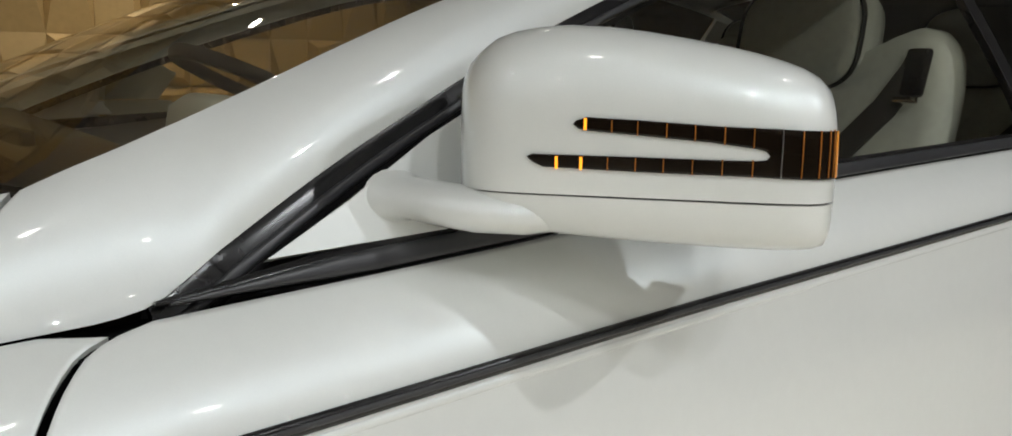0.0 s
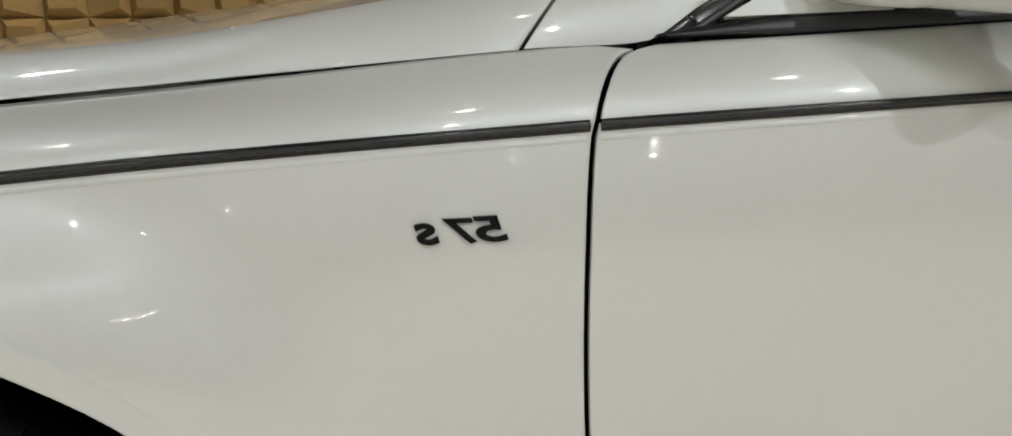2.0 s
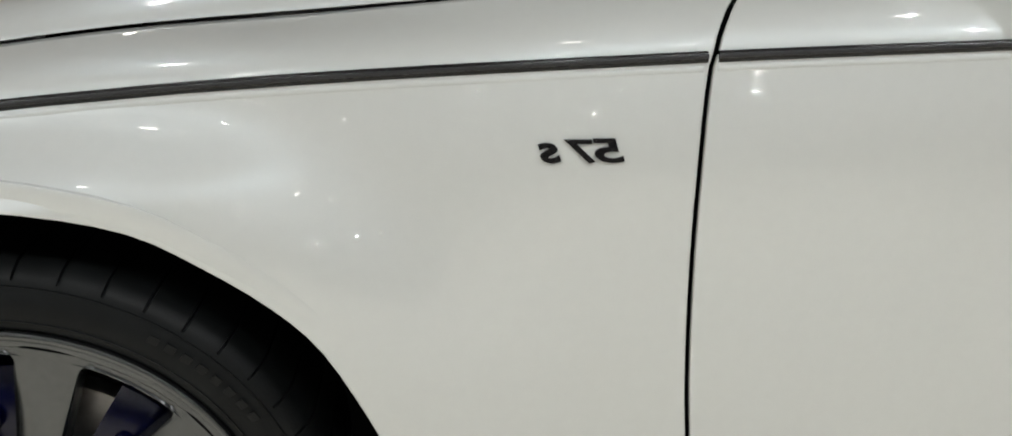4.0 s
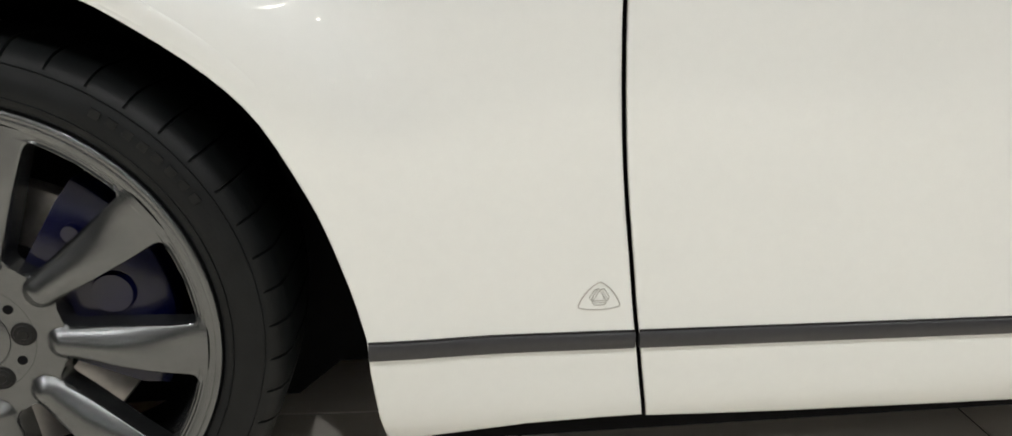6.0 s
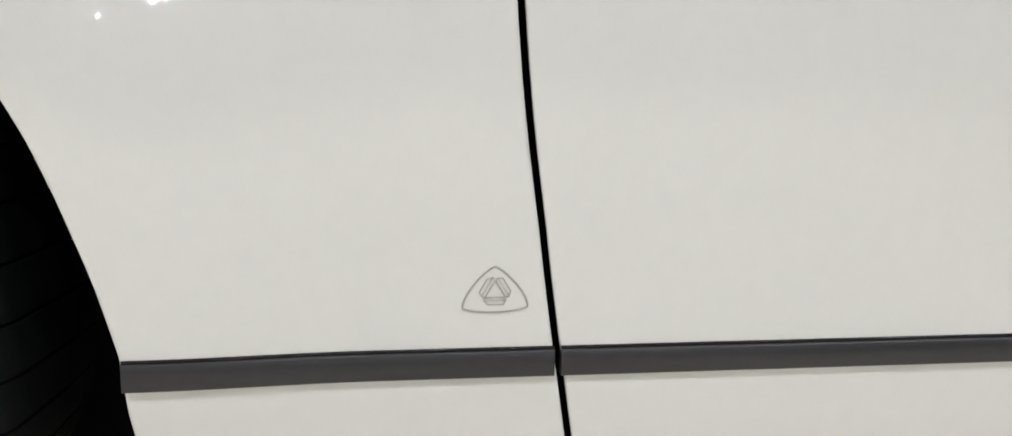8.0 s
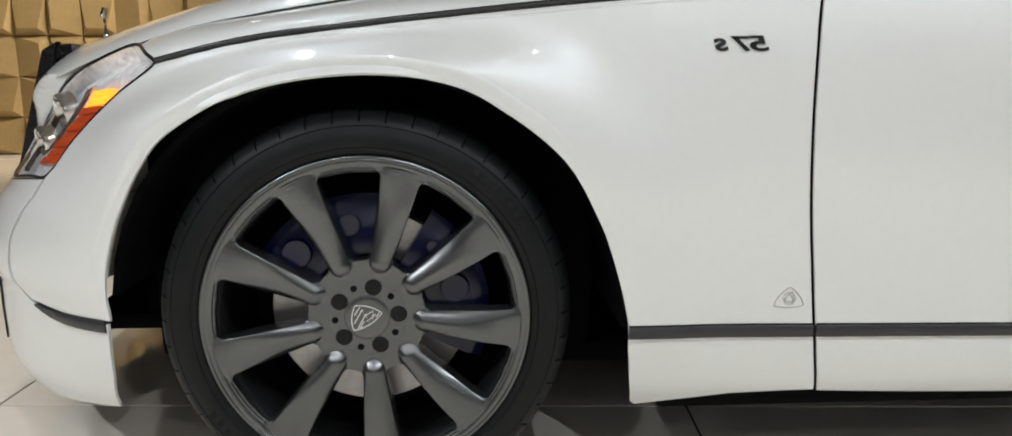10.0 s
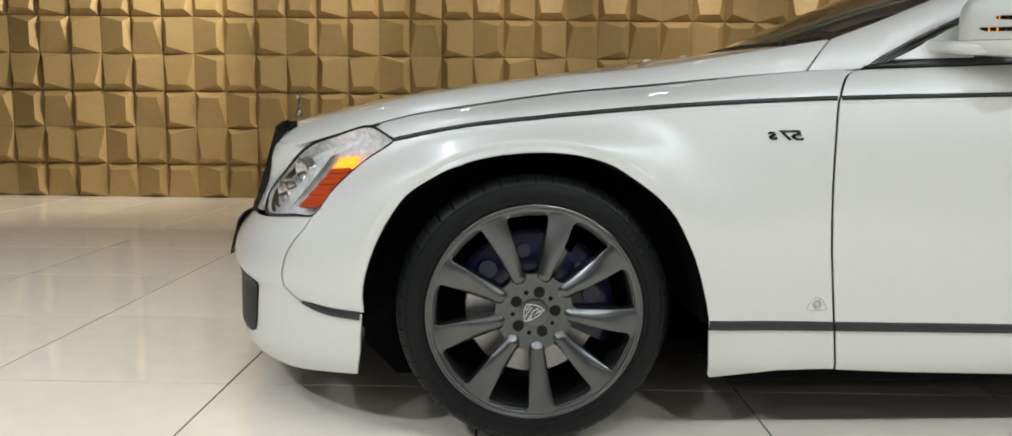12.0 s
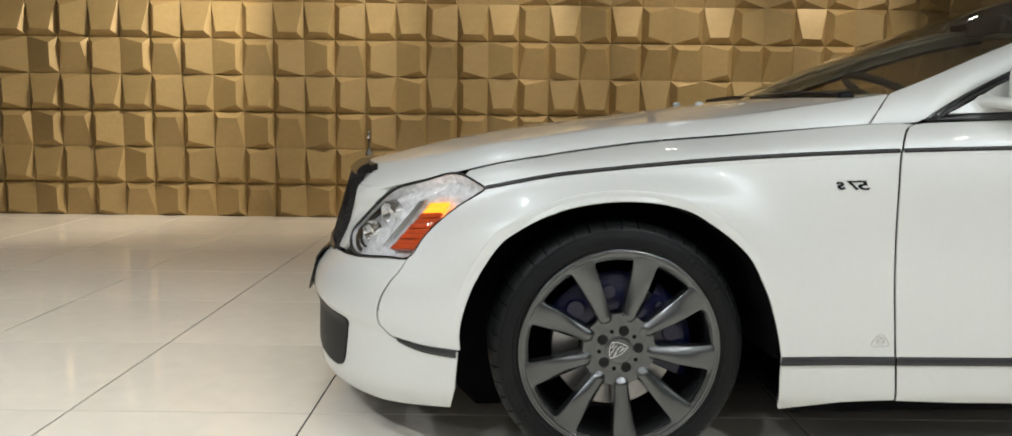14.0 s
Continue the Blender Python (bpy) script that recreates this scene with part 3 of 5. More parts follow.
v, f, n = panel([(0, 0), (1, 0), (1, 1), (0, 1)], roof, 0.06, out=(0, 0, 1))
link("roof", v, f, PAINT, car, "", n)


def rear_screen(u, c):
    a, b = Vector(roof(1.0, c)), Vector((4.02, 0.30 + (2 * MID - 0.6) * c, 1.10 + 0.03 * 4 * c * (1 - c)))
    return a.lerp(b, u) + Vector((0.3, 0, 1)) * 0.05 * 4 * u * (1 - u)


link("rear_window", *panel([(0.01, 0.004), (1, 0.004), (1, 0.996), (0.01, 0.996)], rear_screen, 0.08, 0.005, out=(0.3, 0, 1))[:2], REAR_GLASS, car)


def boot(u, c):
    x = 4.03 + 0.62 * u
    y0 = seam_y(min(x, 4.6)) + 0.01
    return (x, y0 + (2 * MID - 2 * y0) * c, 1.06 + 0.07 * max(0.0, 4 * c * (1 - c)) ** 0.5 - 0.03 * u * u)


v, f, n = panel([(0, 0), (1, 0), (1, 1), (0, 1)], boot, 0.06, out=(0, 0, 1))
link("boot_lid", v, f, PAINT, car, "", n)


def rail(a):
    """The roof's side rail behind the windscreen pillar."""
    x = 2.05 + 1.95 * a
    return Vector((x, 0.335 + 0.0 * a - 0.05 * max(0, a - 0.6), 1.445 + 0.03 * math.sin(math.pi * min(1, a * 1.2)) - 0.40 * max(0, a - 0.45) ** 1.3))


def top_side(a, b):
    low = rail(a)
    top = Vector(roof(min(1.0, 0.15 + a), 0.0)) if a < 0.75 else Vector(rear_screen(min(1, (a - 0.7) / 0.3), 0.0))
    return low.lerp(Vector((low.x, min(0.42, low.y + 0.07), max(low.z, min(top.z, 1.53)))), b) + Vector((0, -0.01, 0.006)) * 4 * b * (1 - b)


both("roof_rail", panel([(0, 0), (1, 0), (1, 1), (0, 1)], top_side, 0.08, out=(0, -1, 0.6)), PAINT, car)


def sill_line(x):
    """Where the side glass leaves the doors."""
    return Vector((x, seam_y(x) + 0.012, seam_z(x) + 0.012))


def side_glass(x, b):
    low = sill_line(x)
    if x < 2.05:
        i = max(0, min(len(PILLAR_LOW) - 2, int(np.searchsorted([p[0] for p in PILLAR_LOW], x)) - 1))
        p, q = PILLAR_LOW[i], PILLAR_LOW[i + 1]
        top = Vector(p + (q - p) * min(1, max(0, (x - p[0]) / (q[0] - p[0]))))
    else:
        top = rail((x - 2.05) / 1.95)
    return low.lerp(top, b) + Vector((0, -0.01, 0)) * 4 * b * (1 - b) + Vector((0, 0.008, 0))


both("side_window", panel([(1.22, 0.0), (2.45, 0.0), (2.45, 0.99), (1.22, 0.99)], side_glass, 0.08, 0.004)[:2] + (None,), GLASS, car).visible_shadow = False
both("side_window", panel([(2.50, 0.0), (3.35, 0.0), (3.35, 0.99), (2.50, 0.99)], side_glass, 0.08, 0.004)[:2] + (None,), REAR_GLASS, car)
both("rear_pillar", panel([(3.36, -0.05), (3.98, -0.05), (3.98, 1.0), (3.36, 1.0)], side_glass, 0.08), PAINT, car)
both("door_pillar", panel([(2.45, 0.0), (2.50, 0.0), (2.50, 1.0), (2.45, 1.0)], side_glass, 0.03), TRIM, car)


# black strips
def strip(points, wide, thick, out=(0, -1, 0), rounded=True):
    """A moulded strip along points; wide across, thick outwards."""
    pts = [Vector(p) for p in points]
    path = []
    for i, p in enumerate(pts):
        t = (pts[min(i + 1, len(pts) - 1)] - pts[max(i - 1, 0)]).normalized()
        o = Vector(out)
        o = (o - t * o.dot(t)).normalized()
        path.append((p, t.cross(o).normalized(), o))

    def sec(k):
        w = wide(k) if callable(wide) else wide
        if rounded:
            return [(-w / 2, -0.006), (-w / 2, thick * 0.35), (-w * 0.42, thick * 0.75), (-w * 0.2, thick), (w * 0.2, thick), (w * 0.42, thick * 0.75), (w / 2, thick * 0.35), (w / 2, -0.006)]
        return [(-w / 2, -0.006), (-w / 2, thick * 0.8), (-w * 0.46, thick), (w * 0.46, thick), (w / 2, thick * 0.8), (w / 2, -0.006)]
    return sweep(path, sec)


def on_body(x, z, lift=0.0):
    p = Vector(body(x, z))
    return p - Vector((0, lift, 0))


def mirrored_strip(name, points, wide, thick, mat, label="", out=(0, -1, 0), rounded=True):
    return both(name, strip(points, wide, thick, out, rounded), mat, car, label, angle=50)


for a, b in ((-0.385, gap_x(0.955) - 0.006), (gap_x(0.957) + 0.006, 2.445), (2.462, 4.3)):
    mirrored_strip("waist_moulding", [on_body(to_u(x, waist_z(x)), waist_z(x)) for x in np.linspace(a, b, 24)], 0.0125, 0.004, TRIM, "black waist moulding strip")
    mirrored_strip("waist_moulding_ridge", [on_body(to_u(x, waist_z(x)), waist_z(x) + 0.001, 0.0035) for x in np.linspace(a, b, 24)], 0.005, 0.002, MOULD)
for a, b in ((-0.25, gap_x(0.94) - 0.008), (gap_x(0.94) + 0.008, 2.44)):
    mirrored_strip("waist_crease", [on_body(x, waist_z(x) - 0.0125, -0.0010) for x in np.linspace(a, b, 40)], 0.0075, 0.0022, PAINT, out=(0, -1, 0.25))
for a, b in ((0.475, gap_x(0.345) - 0.0030), (gap_x(0.345) + 0.0030, 2.445), (2.462, 2.92)):
    mirrored_strip("side_moulding", [on_body(x, 0.3432 - 0.0155 * (x - 0.46)) for x in np.linspace(a, b, 16)], 0.0228, 0.005, MOULD, "flat grey rubbing strip", rounded=False)
    mirrored_strip("side_moulding_edge", [on_body(x, 0.3560 - 0.0155 * (x - 0.46)) for x in np.linspace(a, b, 16)], 0.003, 0.0015, TRIM)
mirrored_strip("bumper_moulding", [on_body(u, z) for u, z in smooth_through([(-0.515, 0.374), (-0.48, 0.366), (-0.435, 0.3625), (-0.372, 0.3605)], 5)], lambda k: 0.004 + 0.018 * min(1, k * 1.6), 0.004, MOULD, out=(-0.3, -1, 0), rounded=False)
# the turned-out lip round each front arch, fading towards its feet
lip_path = []
for i, (x, z) in enumerate(ARCH_EDGE[3:-8]):
    k = i / (len(ARCH_EDGE) - 12)
    d = math.hypot(x, z - AXLE_Z)
    x, z = x * (1 + 0.0155 / d), AXLE_Z + (z - AXLE_Z) * (1 + 0.0155 / d)
    lip_path.append(on_body(to_u(x, z), z, -0.0010 - 0.0045 * (1 - min(1.0, 6 * k, 2.4 * (1 - k)))))
mirrored_strip("arch_lip", lip_path, 0.030, 0.0030, PAINT, out=(-0.05, -1, 0))
# window sill trim and the frame under the pillar
mirrored_strip("window_sill_trim", [Vector((x, seam_y(x) + 0.004, seam_z(x) + 0.004 + 0.004 * min(1, max(0, x - 0.903) / 0.15))) for x in np.linspace(0.903, 3.3, 60)], lambda k: 0.004 + 0.022 * min(1, k * 16), 0.006, TRIM, "black window sill trim", out=(0, -1, 0.4))
mirrored_strip("window_sill_band", [Vector((x, seam_y(x) - 0.003, seam_z(x) + 0.004 + 0.004 * min(1, max(0, x - 0.903) / 0.15))) for x in np.linspace(0.912, 3.3, 60)], lambda k: 0.002 + 0.015 * min(1, k * 16), 0.003, MOULD, out=(0, -1, 0.4))
low = [Vector(p) for p in PILLAR_LOW if p[0] > 0.89]
mirrored_strip("window_frame", [p + Vector((0.012, 0.002, -0.011)) for p in low], 0.034, 0.004, TRIM, "black window frame", out=(0, -1, 0.3))
mirrored_strip("window_frame_band", [p + Vector((0.016, -0.003, -0.014)) for p in low], 0.010, 0.003, MOULD, out=(0, -1, 0.3))
# near-black sheets behind the gaps, their colour standing in for the shade there
both("gap_shade_sheet", panel([(0.55, 0.22), (2.6, 0.22), (2.6, 1.04), (1.9, 1.02), (0.80, 1.01), (0.60, 1.0)], lambda u, z: Vector(body(u, z)) + Vector((0, 0.034, 0)), 0.06, 0.004)[:2] + (None,), DARK, car)


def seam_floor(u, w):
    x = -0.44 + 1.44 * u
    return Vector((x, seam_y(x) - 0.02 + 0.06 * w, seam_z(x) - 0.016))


# dark sheet under the bonnet seam in place of the gap's shade
both("bonnet_gap_shade", panel([(0, 0), (1, 0), (1, 1), (0, 1)], seam_floor, 0.05, 0.004, out=(0, 0, 1))[:2] + (None,), DARK, car)
bm = bmesh.new()
slab(bm, (0.36, 1.52, 0.02), pose(0.83, MID, 1.088, 0, -4), 0.006)
part("scuttle", bm, TRIM, car, "black plastic scuttle panel under the windscreen")
for y, turn in ((0.36, 6), (1.02, 4)):
    arm = strip([Vector((0.80 - 0.0016 * turn * k, y + 0.058 * k, 1.112 + 0.012 * math.sin(k * 0.3))) for k in range(11)], lambda k: 0.032 - 0.014 * k, 0.020, (-0.3, 0, 1))
    wiper = link("wiper", arm[0], arm[1], TRIM, car, "black wiper arm at rest", angle=50)
    bm = bmesh.new()
    slab(bm, (0.050, 0.050, 0.034), pose(0.795, y, 1.118), 0.012)
    part("spindle_cap", bm, RUBBER, wiper)
    bm = bmesh.new()
    slab(bm, (0.014, 0.56, 0.016), pose(0.845, y + 0.32, 1.140, 0, 0, turn), 0.004)
    part("wiper_blade", bm, RUBBER, wiper)
for x, y in ((0.522, 0.545), (0.488, 0.93), (0.522, 2 * MID - 0.545)):
    bm = bmesh.new()
    bmesh.ops.create_uvsphere(bm, u_segments=16, v_segments=10, radius=1.0, matrix=Matrix.Translation((x, y, hood_z(x, y))) @ Matrix.Diagonal((0.018, 0.015, 0.012, 1)))
    part("washer_nozzle", bm, PAINT, car, angle=80)


# headlamp
LAMP = smooth_through([(-0.529, 0.619), (-0.597, 0.611), (-0.712, 0.594), (-0.766, 0.598), (-0.809, 0.615), (-0.832, 0.647), (-0.800, 0.688), (-0.747, 0.752), (-0.689, 0.800), (-0.630, 0.821), (-0.570, 0.837),
                       (-0.491, 0.861), (-0.457, 0.866), (-0.423, 0.862), (-0.386, 0.848), (-0.3566, 0.830), (-0.3815, 0.806), (-0.422, 0.775), (-0.468, 0.727), (-0.502, 0.677)], 3, True)


def lamp_at(depth):
    def surf(u, z):
        p, e = Vector(body(u, z)), 1e-3
        nrm = (Vector(body(u + e, z)) - Vector(body(u - e, z))).cross(Vector(body(u, z + e)) - Vector(body(u, z - e))).normalized()
        if nrm.dot(Vector((-0.5, -1, 0.2))) < 0:
            nrm = -nrm
        return p - nrm * depth
    return surf


def inset(points, by):
    pts = [np.array(p) for p in points]
    mid = sum(pts) / len(pts)
    return [p + (mid - p) / np.linalg.norm(mid - p) * by for p in pts]


lens = inset(LAMP, 0.006)
v, f, n = panel(lens, lamp_at(0.001), 0.03, 0.004, out=(-0.6, -1, 0.2))
lamp_near = link("headlamp", v, f, CLEAR, car, "clear headlamp cover with chrome reflector and amber indicator", n)
lamp_near.visible_shadow = False
gv, gf, gn = flipped(v, f, n)
lamp_far = link("headlamp", gv, gf, CLEAR, car, "clear headlamp cover with chrome reflector", gn)
lamp_far.visible_shadow = False
for holder, turn in ((lamp_near, False), (lamp_far, True)):
    def put(name, geo, mat, label="", **more):
        g = flipped(*geo) if turn else geo
        return link(name, g[0], g[1], mat, holder, label, g[2], **more)
    put("bowl", panel(inset(LAMP, 0.004), lamp_at(0.035), 0.025, 0.004, out=(-0.6, -1, 0.2)), REFLECTOR)
    ring = [Vector(lamp_at(0.003)(*p)) for p in inset(LAMP, 0.003)] + [Vector(lamp_at(0.038)(*p)) for p in inset(LAMP, 0.004)]
    m = len(LAMP)
    put("housing", (ring, [(i, (i + 1) % m, m + (i + 1) % m, m + i) for i in range(m)], None), REFLECTOR, angle=60)
    put("seal", strip([lamp_at(0.002)(*p) for p in LAMP + LAMP[:1]], 0.0075, 0.003, (-0.6, -1, 0.2)), TRIM, "black rubber seal")
    for by, wide in ((0.018, 0.012), (0.040, 0.006)):
        edge = [p for p in inset(LAMP, by) if p[0] < -0.66]
        edge.sort(key=lambda p: p[1])
        put("bezel", strip([lamp_at(0.016)(*p) for p in edge if p[0] < -0.735 + (p[1] - 0.62) * 0.75 and p[1] < 0.755], wide, 0.004, (-0.6, -1, 0.2)), TRIM, "dark lamp bezel")
    for k in range(3):
        a = np.array((-0.655 + 0.017 * k, 0.640 + 0.012 * k))
        put("chrome_rib", strip([lamp_at(0.022)(*(a + np.array((0.088, 0.150)) * t)) for t in np.linspace(0, 0.95 - 0.06 * k, 6)], 0.004, 0.004, (-0.6, -1, 0.2)), CHROME)
    # amber indicator: a leaning stack of ribs
    for k in range(9):
        a0, a1 = k / 9, (k + 0.86) / 9
        low, top, wide = np.array((-0.613, 0.636)), np.array((-0.521, 0.779)), np.array((0.084, 0.011))
        p, q = low + (top - low) * a0, low + (top - low) * a1
        quad = [p, p + wide * (1 - 0.28 * a0), q + wide * (1 - 0.28 * a1), q]
        # the top two ribs carry the emission
        put("indicator_rib", panel([tuple(c) for c in quad], lamp_at(0.010 + 0.002 * (k % 2)), 0.02, 0.012, out=(-0.6, -1, 0.2), roll=0.002), GLOW_AMBER if k >= 7 else AMBER)
    for u, z, r in ((-0.685, 0.735, 0.044), (-0.742, 0.668, 0.040)):
        c = Vector(lamp_at(0.026)(u, z))
        ring = [(r, -0.016), (r, 0.012), (r - 0.004, 0.016), (r - 0.008, 0.012), (r * 0.55, -0.006), (r * 0.2, -0.012), (0.001, -0.012)]
        vv, ff, _ = revolve([(a, -b) for a, b in ring], 24, closed=False)
        m = Matrix.Translation(c) @ pose(0, 0, 0, 12, 0, -52)
        put("projector", ([m @ q for q in vv], ff, None), CHROME)

# grille, plate, intake, ornament
GRILLE = ((-0.770, 0.878), (-0.806, 0.858), (-0.890, 0.578), (-0.872, 0.572))      # its side: back top, front top, front foot, back foot


def bow(y):
    """How far the grille swells forward towards its middle."""
    return 0.058 * (1 - ((y - MID) / 0.364) ** 2)


def grille_x(y, z):
    return -0.890 + (z - 0.578) * (0.084 / 0.290) - bow(y)


def prism(outline, y0, y1, swell=None, steps=1):
    """An outline in x, z pushed along y, swelling forward on its way."""
    n = len(outline)
    v, f = [], []
    for k in range(steps + 1):
        y = y0 + (y1 - y0) * k / steps
        v += [Vector((x - (swell(y) if swell else 0.0), y, z)) for x, z in outline]
    for k in range(steps):
        f += [(k * n + i, k * n + (i + 1) % n, (k + 1) * n + (i + 1) % n, (k + 1) * n + i) for i in range(n)]
    return v, f + [tuple(reversed(range(n))), tuple(range(steps * n, (steps + 1) * n))]


slats = None
for k in range(22):
    y = 0.630 + 0.660 * k / 21
    bm = bmesh.new()
    slab(bm, (0.034, 0.009, 0.268), pose(grille_x(y, 0.709) + 0.024, y, 0.709, 0, 16.2), 0.002)
    if slats is None:
        slats = part("grille", bm, TRIM, car, "black upright-slatted radiator grille")
    else:
        part("slat", bm, TRIM, slats)
for y in (0.596, 2 * MID - 0.596 - 0.022):
    v, f = prism(GRILLE, y, y + 0.022)
    link("grille_side", v, f, TRIM, slats, "glossy dark grille surround", flat=True)
v, f = prism([(-0.738, 0.873), (-0.786, 0.869), (-0.810, 0.849), (-0.808, 0.831), (-0.783, 0.837), (-0.738, 0.853)], 0.606, 2 * MID - 0.606, bow, 20)
link("grille_head", v, f, TRIM, slats, "glossy dark grille head", angle=40)
v, f = prism([(-0.886, 0.594), (-0.891, 0.570), (-0.850, 0.562), (-0.850, 0.590)], 0.618, 2 * MID - 0.618, bow, 20)
link("grille_foot", v, f, TRIM, slats, angle=40)
v, f = prism([(-0.763, 0.845), (-0.842, 0.575), (-0.825, 0.570), (-0.743, 0.845)], 0.610, 2 * MID - 0.610, bow, 20)
link("backing", v, f, DARK, slats, angle=40)
v, f = prism([(-0.915, 0.570), (-0.940, 0.556), (-0.960, 0.530), (-0.976, 0.470), (-0.989, 0.412), (-0.985, 0.410), (-0.972, 0.470), (-0.956, 0.528), (-0.937, 0.552), (-0.913, 0.565)], 0.705, 2 * MID - 0.705)
v = [q - Vector((0.012, 0, 0)) for q in v]
link("plate_holder", v, f, TRIM, car, "dark curved number plate holder on the bumper", angle=50)
for k in (0, 1):
    geo = panel(smooth_through([(-0.697, 0.392), (-0.80, 0.394), (-0.90, 0.400), (-0.99, 0.404), (-1.035, 0.34), (-0.99, 0.250), (-0.89, 0.222), (-0.79, 0.214), (-0.735, 0.220), (-0.708, 0.250), (-0.694, 0.35)], 4, True),
                lambda u, z: Vector(body(u, z)) + Vector((-0.003, -0.002, 0)), 0.03, 0.01, out=(-1, -0.5, 0))
    g = flipped(*geo) if k else geo
    link("air_intake", g[0], g[1], RUBBER, car, "black bumper air intake", g[2])
bm = bmesh.new()
for z, r in ((0.895, 0.016), (0.905, 0.008), (0.92, 0.004), (0.945, 0.004)):
    bmesh.ops.create_cone(bm, cap_ends=True, segments=14, radius1=r, radius2=r * 0.6, depth=0.022, matrix=pose(-0.805, MID, z))
slab(bm, (0.008, 0.034, 0.030), pose(-0.805, MID, 0.963, 0, 12, 0), 0.003)
part("bonnet_ornament", bm, CHROME, car, "small chrome bonnet ornament")


# door mirror
M_O, M_A, M_N = Vector((1.157, 0.083, 0.0)), Vector((0.727, -0.687, 0)).normalized(), Vector((-0.687, -0.727, 0)).normalized()
M_LEN = 0.308


def mirror_sizes(s):
    k = (1 - abs(2 * min(max(s, 0.0), 1.0) - 1) ** 9) ** 0.32
    top = table(s, (0.0, 0.12, 0.35, 0.7, 0.92, 1.0), (1.215, 1.240, 1.247, 1.232, 1.214, 1.200))
    low = table(s, (0.0, 0.3, 0.7, 1.0), (1.084, 1.075, 1.068, 1.067))
    return k, top, low


def mirror_end(k, q):
    return 0.8 + 0.2 * k if q > 0 else 0.93 + 0.07 * k


def shell(s, h):
    """The housing; h runs from 0 at the bottom back edge round the front to 1 at the top back edge."""
    k, top, low = mirror_sizes(s)
    a = math.pi * (h - 0.5)
    zc, rz = (top + low) / 2, (top - low) / 2
    deep = 0.025 + 0.055 * k
    c, q = math.cos(a), math.sin(a)
    p = 2 / 2.7
    nn = deep * abs(c) ** p
    if q < 0:
        p = 2 / 4.5
        nn = deep * abs(c) ** p
    zz = zc + rz * mirror_end(k, q) * math.copysign(abs(q) ** p, q)
    return M_O + M_A * (M_LEN * s) + M_N * (nn - 0.02 - 0.035 * (1 - k)) + Vector((0, 0, zz))


def shell_front(s, z):
    k, top, low = mirror_sizes(s)
    zc = (top + low) / 2
    m = 2.7 if z > zc else 4.5
    q = min(0.999, abs(z - zc) / ((top - low) / 2 * mirror_end(k, z - zc)))
    nn = (0.025 + 0.055 * k) * (1 - q ** m) ** (1 / m)
    return M_O + M_A * (M_LEN * s) + M_N * (nn - 0.02 - 0.035 * (1 - k)) + Vector((0, 0, z))


def seam_h(s):
    k, top, low = mirror_sizes(s)
    zc = (top + low) / 2
    q = ((1.1155 - 0.0055 * s) - zc) / ((top - low) / 2 * mirror_end(k, -1))
    return 0.5 + math.asin(max(-0.98, -abs(q) ** 2.25)) / math.pi


S_EDGE = [0.0, 0.01, 0.03, 0.06, 0.1, 0.15, 0.22, 0.3, 0.4, 0.5, 0.6, 0.7, 0.78, 0.85, 0.9, 0.94, 0.97, 0.99, 1.0]


def shell_mesh(h0, h1, rows=22):
    """A piece of the housing between two height curves, closed by its back."""
    verts, faces = [], []
    for s in S_EDGE:
        a, b = h0(s), h1(s)
        verts += [shell(s, a + (b - a) * j / rows) for j in range(rows + 1)]
        verts += [shell(s, b) - M_N * 0.05, shell(s, a) - M_N * (0.05 if a < 0.02 else 0.012)]
    m = rows + 3
    for i in range(len(S_EDGE) - 1):
        for j in range(m):
            faces.append((i * m + j, i * m + (j + 1) % m, (i + 1) * m + (j + 1) % m, (i + 1) * m + j))
    faces += [tuple(reversed(range(m))), tuple(range((len(S_EDGE) - 1) * m, len(S_EDGE) * m))]
    return verts, [tuple(reversed(f)) for f in faces], None


TWO_PRONG = [(0.198, 1.1443), (0.212, 1.1465), (0.238, 1.1463), (0.49, 1.1453), (0.65, 1.1444), (0.765, 1.1441), (0.788, 1.1450), (0.795, 1.1480), (0.785, 1.1515), (0.762, 1.1534), (0.65, 1.1576), (0.487, 1.1616),
             (0.348, 1.1650), (0.327, 1.1663), (0.3125, 1.1698), (0.3205, 1.1727), (0.3475, 1.1753), (0.486, 1.1733), (0.68, 1.1697), (0.80, 1.1686), (0.985, 1.1662), (0.985, 1.1293), (0.74, 1.1321), (0.49, 1.1338), (0.24, 1.1365), (0.212, 1.1405)]
BASE_Y = 0.080 + 0.44 * (1.1035 - seam_z(1.108))
ARM = [(Vector((1.108, BASE_Y + 0.003, 1.1035)), 0.0250, 0.033), (Vector((1.110, BASE_Y - 0.005, 1.1035)), 0.0200, 0.027), (Vector((1.114, BASE_Y - 0.014, 1.1032)), 0.0178, 0.0255),
       (Vector((1.126, 0.070, 1.1005)), 0.0185, 0.030),
       (Vector((1.148, 0.044, 1.0970)), 0.0190, 0.033), (Vector((1.18, 0.020, 1.0945)), 0.018, 0.031), (Vector((1.21, 0.006, 1.0935)), 0.014, 0.024)]
